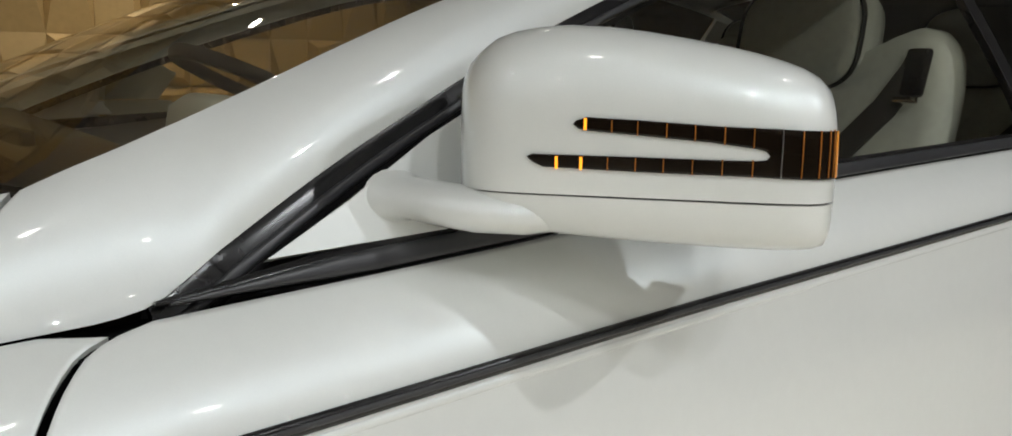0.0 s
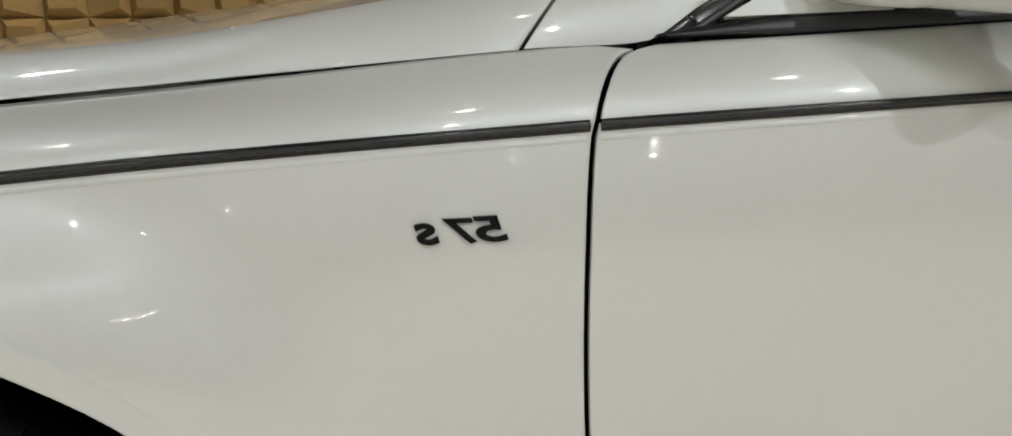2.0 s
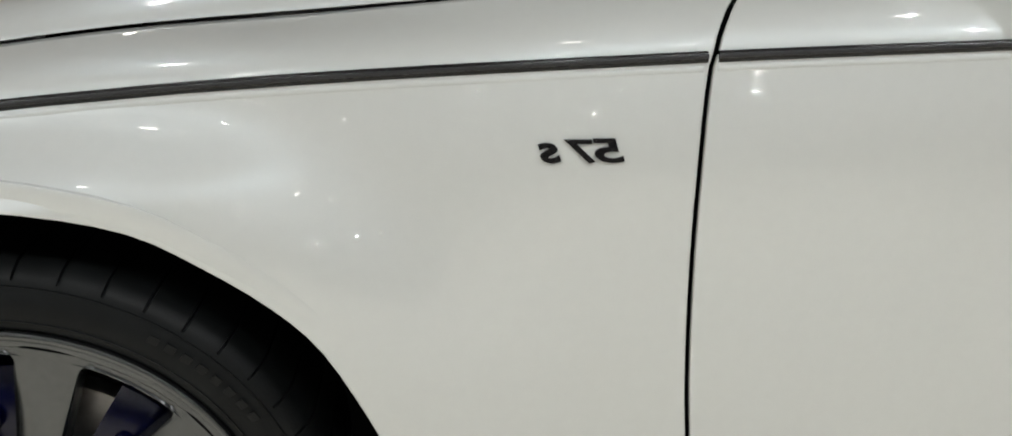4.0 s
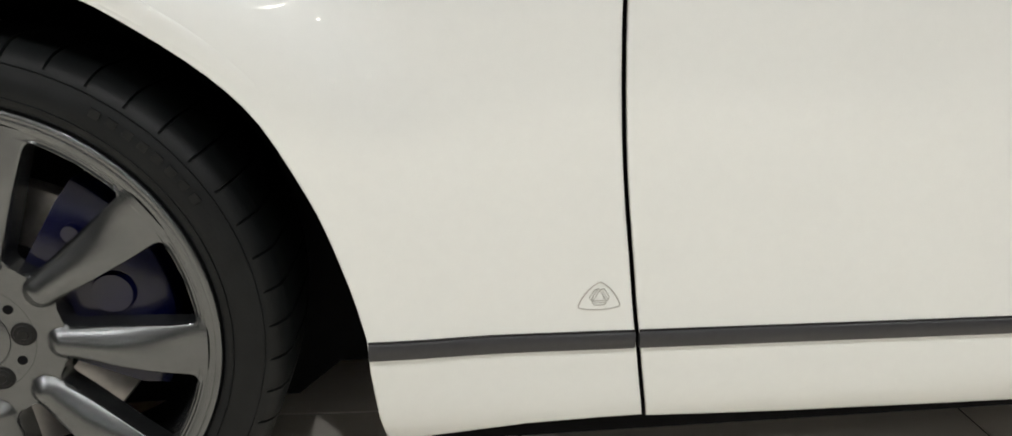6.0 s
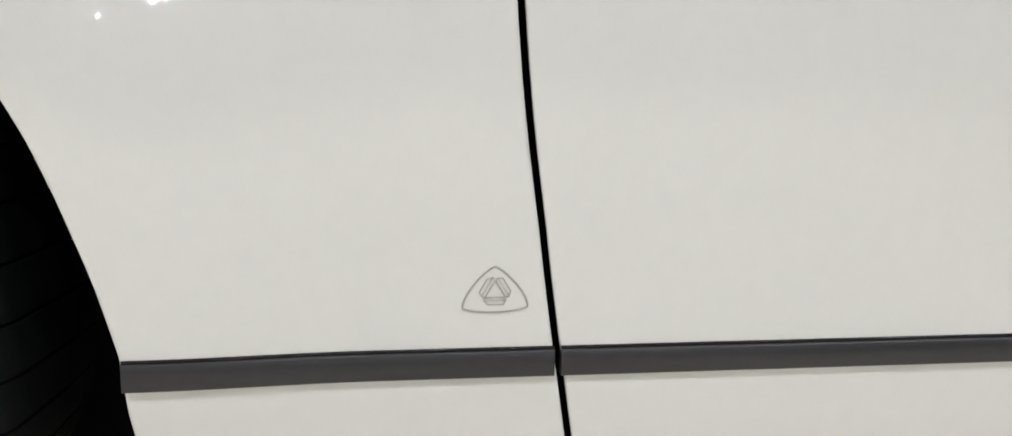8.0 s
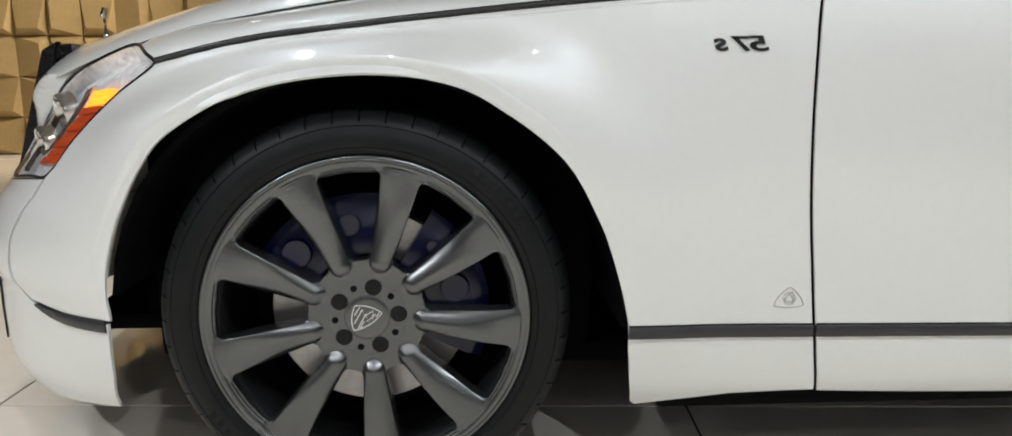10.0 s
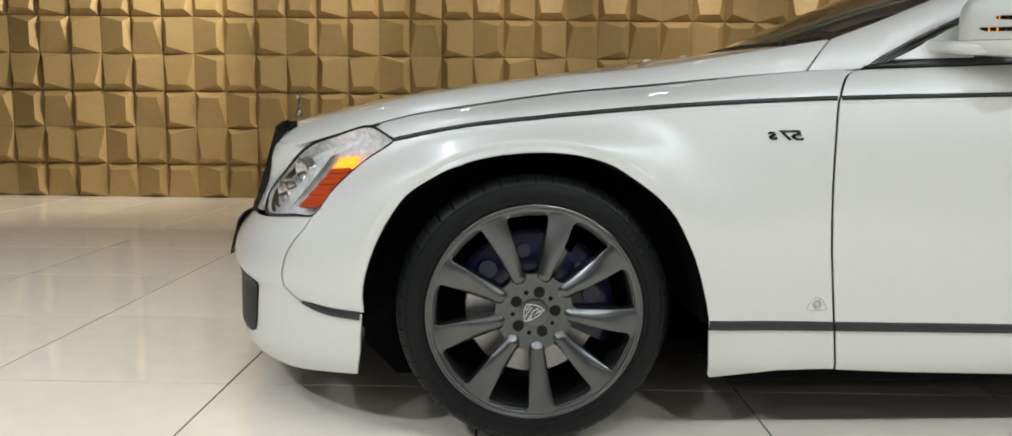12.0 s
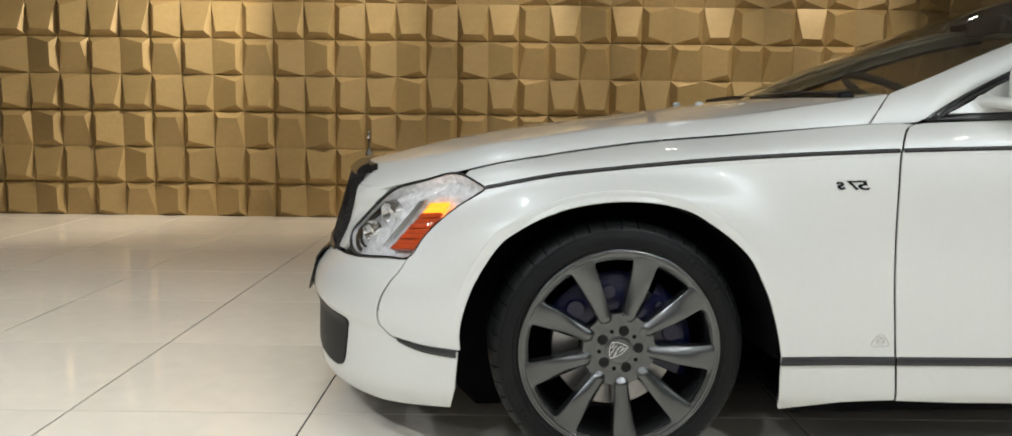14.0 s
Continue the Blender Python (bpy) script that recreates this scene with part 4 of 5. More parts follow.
for turn in (False, True):
    def put_m(name, geo, mat, holder, label="", **more):
        g = flipped(*geo) if turn else geo
        return link(name, g[0], g[1], mat, holder, label, g[2], **more)
    unit = put_m("door_mirror", shell_mesh(lambda s: seam_h(s) + 0.003, lambda s: 1.0), PAINT, car, "white door mirror with two slim black and amber indicator bars", angle=55)
    put_m("lower_shell", shell_mesh(lambda s: 0.0, lambda s: seam_h(s) - 0.003, 10), PAINT, unit, "white lower mirror shell", angle=55)
    put_m("indicator", panel(TWO_PRONG, lambda s, z: shell_front(s, z) + M_N * 0.0016, 0.02, 0.004, out=M_N, roll=0.0015), SMOKE, unit, "smoked two-prong indicator lens")
    put_m("indicator_end", panel([(0.972, 1.1300), (0.988, 1.1300), (0.988, 1.1655), (0.972, 1.1660)], lambda s, z: shell_front(s, z) + M_N * 0.0028, 0.01, 0.003, out=M_N, roll=0.001), AMBER_END, unit, "amber end of the indicator")
    # ribs nearest the prong tips are brightened by added emission
    ribs = [(s, 1.1450, 1.1355 - 0.0035 * (s - 0.24) / 0.5, GLOW_AMBER if s < 0.35 else AMBER_RIB) for s in (0.273, 0.3345, 0.4006, 0.4695, 0.538, 0.609, 0.681, 0.754)]
    ribs += [(s, 1.1745 - 0.0095 * (s - 0.34) / 0.42 * 0.55, 1.1655 - 0.0115 * (s - 0.34) / 0.42, GLOW_AMBER if s < 0.35 else AMBER_RIB) for s in (0.343, 0.4086, 0.472, 0.543, 0.612, 0.684, 0.754)]
    ribs += [(s, 1.1675, 1.1315, m) for s, m in ((0.823, STEEL), (0.873, AMBER_RIB), (0.918, AMBER_RIB), (0.945, AMBER_RIB), (0.960, AMBER_RIB))]
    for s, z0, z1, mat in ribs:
        put_m("indicator_rib", strip([shell_front(s, z) + M_N * 0.0018 for z in np.linspace(z0, z1, 5)], 0.0008 if mat is not GLOW_AMBER else 0.0022, 0.001, M_N), mat, unit)
    # the foot lies flat on the base and turns into the arm
    path = [(p, Vector((0.75 + 0.25 * k, 0.66 - 0.66 * k, 0)).normalized(), Vector((0, 0.44 * k, 1)).normalized()) for (p, _, _), k in zip(ARM, (1.0, 0.8, 0.4, 0, 0, 0, 0))]
    sizes = [(a, b) for _, a, b in ARM]

    def arm_section(k):
        i = min(len(sizes) - 1, round(k * (len(sizes) - 1)))
        return [(sizes[i][1] * math.cos(t), sizes[i][0] * math.sin(t)) for t in np.linspace(0, 2 * math.pi, 20, endpoint=False)]
    put_m("arm", sweep(path, arm_section), PAINT, unit, "white mirror arm", angle=60)
    corner = [(0.985, 1.068), (1.21, 1.076), (1.21, 1.178), (1.15, 1.152), (1.06, 1.104)]
    put_m("mirror_base", panel([(x, (z - seam_z(x)) / 0.25) for x, z in corner], lambda x, b: Vector((x, 0.080 + 0.25 * b * 0.44, seam_z(x) + 0.25 * b)), 0.02, 0.01), PAINT, unit, "white triangular mirror base")


# badge, emblem
def lettering(body_text, height):
    curve = bpy.data.curves.new("letters", "FONT")
    curve.body, curve.size, curve.extrude, curve.shear = body_text, height, 0.0022, 0.0
    curve.bevel_depth, curve.offset = 0.0004, 0.0005
    ob = new("letters", curve)
    mesh = bpy.data.meshes.new_from_object(ob.evaluated_get(bpy.context.evaluated_depsgraph_get()))
    verts, faces = [v.co.copy() for v in mesh.vertices], [tuple(p.vertices) for p in mesh.polygons]
    bpy.data.objects.remove(ob)
    return verts, faces


for text, x0, x1, z0, z1 in (("5", 0.667, 0.706, 0.8470, 0.8735), ("7", 0.638, 0.676, 0.8465, 0.8725), ("s", 0.608, 0.636, 0.8470, 0.8690)):
    verts, faces = lettering(text, 0.04)
    lx, hx = min(v.x for v in verts), max(v.x for v in verts)
    ly, hy = min(v.y for v in verts), max(v.y for v in verts)
    placed = []
    for v in verts:
        a, b = (v.x - lx) / (hx - lx), (v.y - ly) / (hy - ly)
        lean = 0.30 * (z1 - z0)
        x = x1 - a * (x1 - x0 - lean) - lean * b
        z = z0 + b * (z1 - z0)
        placed.append(Vector((x, body(x, z)[1] - 0.0015 - v.z * 0.6, z)))
    link("badge_letter", placed, [tuple(reversed(f)) for f in faces], TRIM, car, "dark raised badge letter, reversed", flat=True)
tri = []
for k in range(3):
    a0 = radians(90 + 120 * k)
    p, q = np.array((math.cos(a0), math.sin(a0))), np.array((math.cos(a0 + 2.0944), math.sin(a0 + 2.0944)))
    for j in range(8):
        t = j / 8
        w = p * (1 - t) + q * t
        tri.append(w * (1 + 0.34 * math.sin(math.pi * t)))
E_X, E_Z = 0.7725, 0.4015


def emblem_line(points, wide):
    both("emblem_line", strip([on_body(E_X + a, E_Z + b, 0.0) for a, b in points], wide, 0.0012), LINE, car, "silver grey emblem line")


emblem_line([(0.0315 * a, 0.0235 * b - 0.002) for a, b in tri + tri[:1]], 0.0016)
for k in range(3):
    c, s = math.cos(radians(120 * k)), math.sin(radians(120 * k))
    loop = [(-0.0100, -0.0060), (0.0088, -0.0060), (0.0112, -0.0085), (0.0085, -0.0138), (-0.0075, -0.0138), (-0.0120, -0.0090), (-0.0100, -0.0060)]
    emblem_line([(0.82 * (a * c - b * s), 0.82 * (a * s + b * c)) for a, b in loop], 0.0009)
    emblem_line([(0.82 * (a * c - b * s), 0.82 * (a * s + b * c)) for a, b in ((-0.0110, -0.0096), (0.0102, -0.0096))], 0.0006)


# ---------------------------------------------------------------- wheels
def build_wheel():
    """A wheel about its own centre, its outer side towards -y; returns the tyre with its parts."""
    groove = 48
    verts, faces = [], []
    prof = [(0.290, 0.245), (0.33, 0.262), (0.362, 0.262), (0.374, 0.235), (0.377, 0.15), (0.375, 0.052), (0.3695, 0.030), (0.360, 0.016), (0.352, 0.010), (0.348, 0.0085), (0.335, 0.002), (0.318, -0.001),
            (0.304, 0.001), (0.298, 0.004), (0.293, 0.012)]
    steps = []
    for g in range(groove):
        for k, cut in ((0.0, 0), (0.02, 1), (0.06, 1), (0.08, 0), (0.4, 0), (0.7, 0)):
            steps.append(((g + k) / groove * 2 * math.pi, cut))
    m = len(prof)
    for a, cut in steps:
        for j, (r, y) in enumerate(prof):
            if cut and 4 <= j <= 7:
                r, y = r - 0.004, y + 0.002
            verts.append(Vector((r * math.cos(a), y, r * math.sin(a))))
    n = len(steps)
    for i in range(n):
        for j in range(m - 1):
            faces.append((i * m + j, ((i + 1) % n) * m + j, ((i + 1) % n) * m + j + 1, i * m + j + 1))
    v, f, _ = revolve([(0.2925, 0.014), (0.2950, 0.006), (0.2945, 0.000), (0.2915, -0.0020), (0.2880, -0.0016), (0.2872, -0.0004), (0.2862, -0.0004), (0.2850, -0.0010), (0.2770, 0.0022), (0.2745, 0.0046), (0.2700, 0.0085),
                       (0.2655, 0.016), (0.262, 0.03), (0.258, 0.10), (0.258, 0.25), (0.285, 0.25), (0.272, 0.1), (0.276, 0.03)], 144)
    wheel = link("wheel", v, f, ALLOY, car, "grey nine-spoke alloy wheel with a black low-profile tyre", angle=50)
    link("tyre", verts, faces, RUBBER, wheel, "black low-profile tyre", angle=25)
    for r, y in ((0.3465, 0.0076), (0.3095, -0.0006)):
        v, f, _ = revolve([(r - 0.001, y), (r, y - 0.0012), (r + 0.001, y + 0.0004)], 120, closed=False)
        link("sidewall_rib", v, f, RUBBER, wheel)
    # raised sidewall marks: plain bars
    for start in (0.55, 3.7):
        for k in range(8):
            a = start + k * 0.062
            bm = bmesh.new()
            slab(bm, (0.012, 0.0016, 0.020), Matrix.Rotation(-a, 4, "Y") @ pose(0.328, 0.0008, 0, 0, 0, -14) @ pose(0, 0, 0, 0, 90), 0.0004)
            part("sidewall_mark", bm, RUBBER, wheel)
    v, f, _ = revolve([(0.0, 0.0150), (0.0395, 0.0150), (0.0400, 0.0162), (0.0410, 0.0162), (0.0415, 0.0150), (0.0705, 0.0150), (0.0705, 0.030), (0.10, 0.05), (0.0, 0.05)], 72, closed=False)
    link("hub", v, f, ALLOY, wheel, angle=40)
    # spokes: each is a ninth of the wheel's face, with half a window at either side
    IN, OUT, SECTOR = 0.1055, 0.2680, math.radians(20)

    def ease(t):
        t = min(1.0, max(0.0, t))
        return t * t * (3 - 2 * t)

    def waist_half(r):
        return 0.0215 + 0.0125 * (r - 0.115) / 0.14

    def half(r):
        """Half the width of the metal between two windows."""
        w, c = waist_half(r), 0.011
        if r < IN + c:
            w += c * (1 - math.sqrt(max(0.0, 1 - ((IN + c - r) / c) ** 2)))
        if r > OUT - c:
            w += c * (1 - math.sqrt(max(0.0, 1 - ((r - OUT + c) / c) ** 2)))
        return w

    def lift(r, w):
        """How far the face stands in from the rim's plane: a rounded finger that twists into a hollow towards the rim."""
        y = 0.0150 - 0.0120 * ease((r - 0.11) / 0.16)
        tip = 0.112
        fw = waist_half(r) if r > tip else 0.0213 * math.sqrt(max(0.0, 1 - ((tip - r) / 0.030) ** 2))
        t = (r - 0.082) / 0.19
        if fw > 1e-4 and abs(w) < fw:
            q = w / fw
            crest = -0.10 + 0.45 * ease((t - 0.15) / 0.7)
            e = (q - crest) / (1 - crest) if q > crest else (crest - q) / (1 + crest)
            rise = 0.0130 * ease(t / 0.12 + 0.12) * (1 - 0.72 * ease((t - 0.2) / 0.8))
            y -= rise * (1 - e * e) ** 0.8
            y += 0.0065 * q * ease((t - 0.10) / 0.40) * (1 - ease((t - 0.60) / 0.40))
        if r > OUT and abs(w) > waist_half(r) + 0.004:
            y += 0.0030 * (1 - ease((r - OUT - 0.004) / 0.002)) * ease((abs(w) - waist_half(r) - 0.004) / 0.006)
        if IN < r < OUT:
            edge = max(0.0, 1 - (half(r) - abs(w)) / 0.0022)
            y += 0.0016 * edge * edge
        return y
    rows = [(r, None) for r in (0.070, 0.076, 0.0815, 0.0825, 0.0835, 0.085, 0.087, 0.090, 0.093, 0.097, 0.101, IN)]
    rows += [(r, half(r)) for r in (IN, IN + 0.0003, IN + 0.001, IN + 0.003, IN + 0.006, IN + 0.011, 0.122, 0.130, 0.139, 0.148, 0.157, 0.166, 0.175, 0.184, 0.193, 0.202, 0.211, 0.220, 0.229, 0.238, 0.247, OUT - 0.011, OUT - 0.006, OUT - 0.003, OUT - 0.001, OUT - 0.0003, OUT)]
    rows += [(r, None) for r in (OUT, OUT + 0.002, OUT + 0.004, OUT + 0.006, OUT + 0.010)]
    cols = 41
    sv, sf = [], []
    for r, wide in rows:
        for j in range(cols):
            c = 2 * j / (cols - 1) - 1
            c = math.copysign(1 - (1 - abs(c)) ** 1.25, c)
            w = c * (r * SECTOR if wide is None else wide)
            phi = w / r
            sv.append(Vector((r * math.cos(phi), lift(r, w), r * math.sin(phi))))
    for i in range(len(rows) - 1):
        for j in range(cols - 1):
            p, q = i * cols + j, (i + 1) * cols + j
            sf.append((p, p + 1, q + 1, q))
    for sign in (1, -1):
        rim = [(IN, IN * SECTOR)] + [(r, wide) for r, wide in rows if wide is not None] + [(OUT, OUT * SECTOR)]
        n0 = len(sv)
        for r, w in rim:
            phi, y = sign * w / r, lift(r, sign * w)
            sv += [Vector((r * math.cos(phi), y, r * math.sin(phi))), Vector((r * math.cos(phi), y + 0.034, r * math.sin(phi)))]
        for i in range(len(rim) - 1):
            quad = (n0 + 2 * i, n0 + 2 * i + 1, n0 + 2 * i + 3, n0 + 2 * i + 2)
            sf.append(quad if sign > 0 else tuple(reversed(quad)))
    first = None
    for k in range(9):
        m4 = Matrix.Rotation(-radians(-5 + 40 * k), 4, "Y")
        if first is None:
            first = link("spoke", sv, sf, ALLOY, wheel, angle=38)
            first.matrix_basis = m4
        else:
            ob = new("spoke", first.data)
            ob.parent = wheel
            ob.matrix_basis = m4
    for k in range(5):
        a = radians(77 - 72 * k)
        c = (0.057 * math.cos(a), 0.057 * math.sin(a))
        # bolt in near-black that also stands for its recess's shade
        v, f, _ = revolve([(0.0001, 0.0110), (0.0060, 0.0110), (0.0068, 0.0122), (0.0112, 0.0126), (0.0120, 0.0136), (0.0150, 0.0138), (0.0156, 0.0149), (0.0156, 0.022)], 24, (c[0], 0, c[1]), closed=False)
        link("lug_bolt", v, f, BOLT, wheel, "black wheel bolt, the shade of its recess put into its colour")
        # black disc on the hub: a drilled hole's shade as colour
        a = radians(77 - 72 * k - 36)
        v, f, _ = revolve([(0.0001, 0.0142), (0.0060, 0.0142), (0.0064, 0.016)], 16, (0.058 * math.cos(a), 0, 0.058 * math.sin(a)), closed=False)
        link("hole_shade_disc", v, f, DARK, wheel)
    v, f, _ = revolve([(0.0, 0.0136), (0.030, 0.0138), (0.0370, 0.0142), (0.0392, 0.0152), (0.0392, 0.02)], 48, closed=False)
    link("hub_cap", v, f, ALLOY, wheel, "grey hub cap with a pale shield sign", angle=30)
    # the shield: a bowed triangle with two zigzags inside
    tips = [np.array(p) for p in ((-0.0215, 0.0215), (0.0270, 0.0075), (-0.0250, -0.0250))]
    loop = []
    for p, q in zip(tips, tips[1:] + tips[:1]):
        out = np.array(((q - p)[1], -(q - p)[0])) * -0.10
        loop += [p + (q - p) * t + out * 4 * t * (1 - t) for t in np.linspace(0, 1, 6, endpoint=False)]
    marks = [loop + loop[:1],
             [(-0.0235, -0.012), (-0.0080, 0.0150), (-0.0060, 0.0010), (0.0110, 0.0120), (0.0095, -0.0035)],
             [(-0.0170, -0.021), (-0.0020, 0.0060), (0.0000, -0.0080), (0.0150, 0.0050)],
             [(-0.0225, 0.004), (-0.0130, 0.0190)], [(-0.0130, -0.021), (-0.0060, -0.0075)], [(0.0165, 0.0000), (0.0215, 0.0085)]]
    for pts in marks:
        v, f, _ = strip([Vector((a, 0.0138, b)) for a, b in pts], 0.0019, 0.0010)
        link("shield_line", v, f, SHIELD, wheel, "pale metal line")
    return wheel


wheel = build_wheel()
wheel.location = (0, 0, AXLE_Z + 0.004)
copy_thing(wheel, pose(3.39, 0.012, AXLE_Z + 0.004))
for x in WHEELS:
    copy_thing(wheel, pose(x, 2 * MID, AXLE_Z + 0.004, 0, 0, 180))
for x in WHEELS:
    for side in (0, 1):
        def put_b(name, geo, mat, label=""):
            g = flipped(*geo) if side else geo
            link(name, g[0], g[1], mat, car, label, g[2])
        put_b("brake_disc", revolve([(0.10, 0.095), (0.185, 0.095), (0.187, 0.098), (0.187, 0.122), (0.10, 0.122)], 64, (x, 0, AXLE_Z)), STEEL, "grey steel brake disc")
        # hat nearly black: the shade inside the wheel is put into its colour
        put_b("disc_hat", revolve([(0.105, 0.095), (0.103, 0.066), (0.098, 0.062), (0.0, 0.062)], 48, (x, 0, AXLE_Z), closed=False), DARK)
        for a0, a1, r0, r1 in ((-24, 58, 0.100, 0.225), (80, 152, 0.105, 0.225)):
            bm = bmesh.new()
            prof = [(r0, 0.055), (r0 + 0.01, 0.047), (r1 - 0.03, 0.047), (r1, 0.065), (r1, 0.15), (r0, 0.15)]
            ring = []
            for a in np.radians(np.linspace(a0, a1, 12)):
                ring.append([bm.verts.new((x + r * math.cos(a), y, AXLE_Z + r * math.sin(a))) for r, y in prof])
            for p, q in zip(ring, ring[1:]):
                for j in range(6):
                    bm.faces.new((p[j], p[(j + 1) % 6], q[(j + 1) % 6], q[j]))
            bm.faces.new(list(reversed(ring[0])))
            bm.faces.new(ring[-1])
            bmesh.ops.recalc_face_normals(bm, faces=bm.faces[:])
            if side:
                for q in bm.verts:
                    q.co.y = 2 * MID - q.co.y
                bmesh.ops.reverse_faces(bm, faces=bm.faces[:])
            caliper = part("brake_caliper", bm, BLUE, car, "dark blue painted brake caliper")
            for deg, r, big in (((17, 0.166, 0.029), (47, 0.175, 0.012), (-8, 0.172, 0.010)) if a0 < 0 else ((137, 0.172, 0.029), (100, 0.172, 0.022), (118, 0.190, 0.008))):
                bm = bmesh.new()
                c = Vector((x + r * math.cos(radians(deg)), 2 * MID - 0.044 if side else 0.044, AXLE_Z + r * math.sin(radians(deg))))
                bmesh.ops.create_cone(bm, cap_ends=True, segments=24, radius1=big * (0.86 if side else 1.0), radius2=big * (1.0 if side else 0.86), depth=0.014, matrix=Matrix.Translation(c) @ pose(0, 0, 0, 90))
                part("piston_cap" if big > 0.02 else "caliper_bolt", bm, BLUE, caliper)
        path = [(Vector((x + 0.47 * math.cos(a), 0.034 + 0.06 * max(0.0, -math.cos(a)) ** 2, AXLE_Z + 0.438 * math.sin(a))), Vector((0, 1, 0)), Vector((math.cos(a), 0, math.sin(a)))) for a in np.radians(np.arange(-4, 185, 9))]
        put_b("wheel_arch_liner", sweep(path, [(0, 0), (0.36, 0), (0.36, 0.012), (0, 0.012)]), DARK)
        # dark wall added behind the wheel to stand for the well's shade
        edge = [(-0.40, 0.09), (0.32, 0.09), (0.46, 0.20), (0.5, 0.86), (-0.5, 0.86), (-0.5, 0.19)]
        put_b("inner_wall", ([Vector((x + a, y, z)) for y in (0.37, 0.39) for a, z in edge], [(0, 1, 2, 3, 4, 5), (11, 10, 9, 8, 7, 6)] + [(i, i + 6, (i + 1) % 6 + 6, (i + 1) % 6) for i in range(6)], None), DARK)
bm = bmesh.new()
slab(bm, (4.2, 1.16, 0.05), pose(1.95, MID, 0.165), 0.01)
slab(bm, (2.30, 1.80, 0.05), pose(1.70, MID, 0.188), 0.01)
slab(bm, (0.26, 0.95, 0.04), pose(-0.60, MID, 0.225), 0.01)
part("underbody", bm, DARK, car, "black underbody")
bm = bmesh.new()
slab(bm, (0.05, 1.5, 0.65), pose(0.72, MID, 0.70), 0.01)
part("bulkhead", bm, DARK, car)
bm = bmesh.new()
slab(bm, (0.05, 1.7, 0.60), pose(3.0, MID, 0.60), 0.01)
part("bulkhead", bm, DARK, car)

# cabin
def build_seat(x, y):
    bm = bmesh.new()
    slab(bm, (0.52, 0.54, 0.16), pose(x - 0.18, y, 0.56, 0, -6), 0.06)
    part("seat_cushion", bm, LEATHER, car, "pale grey leather seat cushion", 60)
    m = pose(x + 0.19, y, 0.945, 0, 17)
    outline = smooth_through([(-0.29, -0.33), (-0.31, 0.0), (-0.315, 0.22), (-0.295, 0.31), (-0.245, 0.345), (-0.18, 0.32), (-0.10, 0.285), (0.0, 0.275), (0.10, 0.285), (0.18, 0.32), (0.245, 0.345), (0.295, 0.31), (0.315, 0.22), (0.31, 0.0), (0.29, -0.33)], 5)
    rings = []
    for depth, shrink in ((0.02, 0.92), (-0.04, 0.99), (-0.07, 1.0), (-0.10, 0.96), (-0.115, 0.86)):
        rings.append([m @ Vector((depth, a * shrink, b * (0.5 + 0.5 * shrink))) for a, b in outline])
    n = len(outline)
    v = [q for r in rings for q in r]
    f = [(i * n + j, i * n + (j + 1) % n, (i + 1) * n + (j + 1) % n, (i + 1) * n + j) for i in range(4) for j in range(n)] + [tuple(reversed(range(n))), tuple(range(4 * n, 5 * n))]
    link("seat_backrest", v, f, LEATHER, car, "pale grey leather backrest with rounded shoulders", angle=60)
    m2 = pose(x + 0.20, y + (0.03 if y < MID else -0.03), 1.275, 0, 10)
    loop = [(0.165 * math.copysign(abs(math.cos(a)) ** 0.6, math.cos(a)), 0.125 * math.copysign(abs(math.sin(a)) ** 0.6, math.sin(a))) for a in np.linspace(0, 2 * math.pi, 36, endpoint=False)]
    rings = [[m2 @ Vector((d, a * k, b * k)) for a, b in loop] for d, k in ((0.045, 0.75), (0.035, 0.95), (0.0, 1.0), (-0.035, 0.97), (-0.05, 0.88), (-0.055, 0.6))]
    n = len(loop)
    v = [q for r in rings for q in r]
    f = [(i * n + j, (i + 1) * n + j, (i + 1) * n + (j + 1) % n, i * n + (j + 1) % n) for i in range(5) for j in range(n)] + [tuple(range(n)), tuple(reversed(range(5 * n, 6 * n)))]
    link("headrest", v, f, LEATHER, car, "pale grey leather headrest with dark piping", angle=60)
    g = strip([m2 @ Vector((-0.046, a * 0.93, b * 0.93)) for a, b in loop + loop[:1]], 0.007, 0.005, (-1, 0, 0))
    link("piping", g[0], g[1], CABIN, car)
    bm = bmesh.new()
    for q in (-0.07, 0.07):
        slab(bm, (0.012, 0.012, 0.12), pose(x + 0.25, y + q, 1.21, 0, 12), 0.003)
    part("headrest_post", bm, CHROME, car)
    g = strip([m @ Vector(p) for p in ((-0.10, -0.245, 0.305), (-0.122, -0.243, 0.245), (-0.125, -0.205, 0.165), (-0.13, -0.095, 0.015), (-0.13, 0.045, -0.185))], 0.05, 0.003, (-1, 0, 0), False)
    link("seat_belt", g[0], g[1], CABIN, car, "black seat belt across the backrest")
    bm = bmesh.new()
    slab(bm, (0.02, 0.05, 0.10), m @ pose(-0.118, -0.247, 0.24), 0.009)
    part("belt_guide", bm, TRIM, car, "glossy black belt guide on the shoulder")
    bm = bmesh.new()
    slab(bm, (0.012, 0.05, 0.014), m @ pose(-0.132, -0.247, 0.18), 0.004)
    part("belt_buckle", bm, CHROME, car)


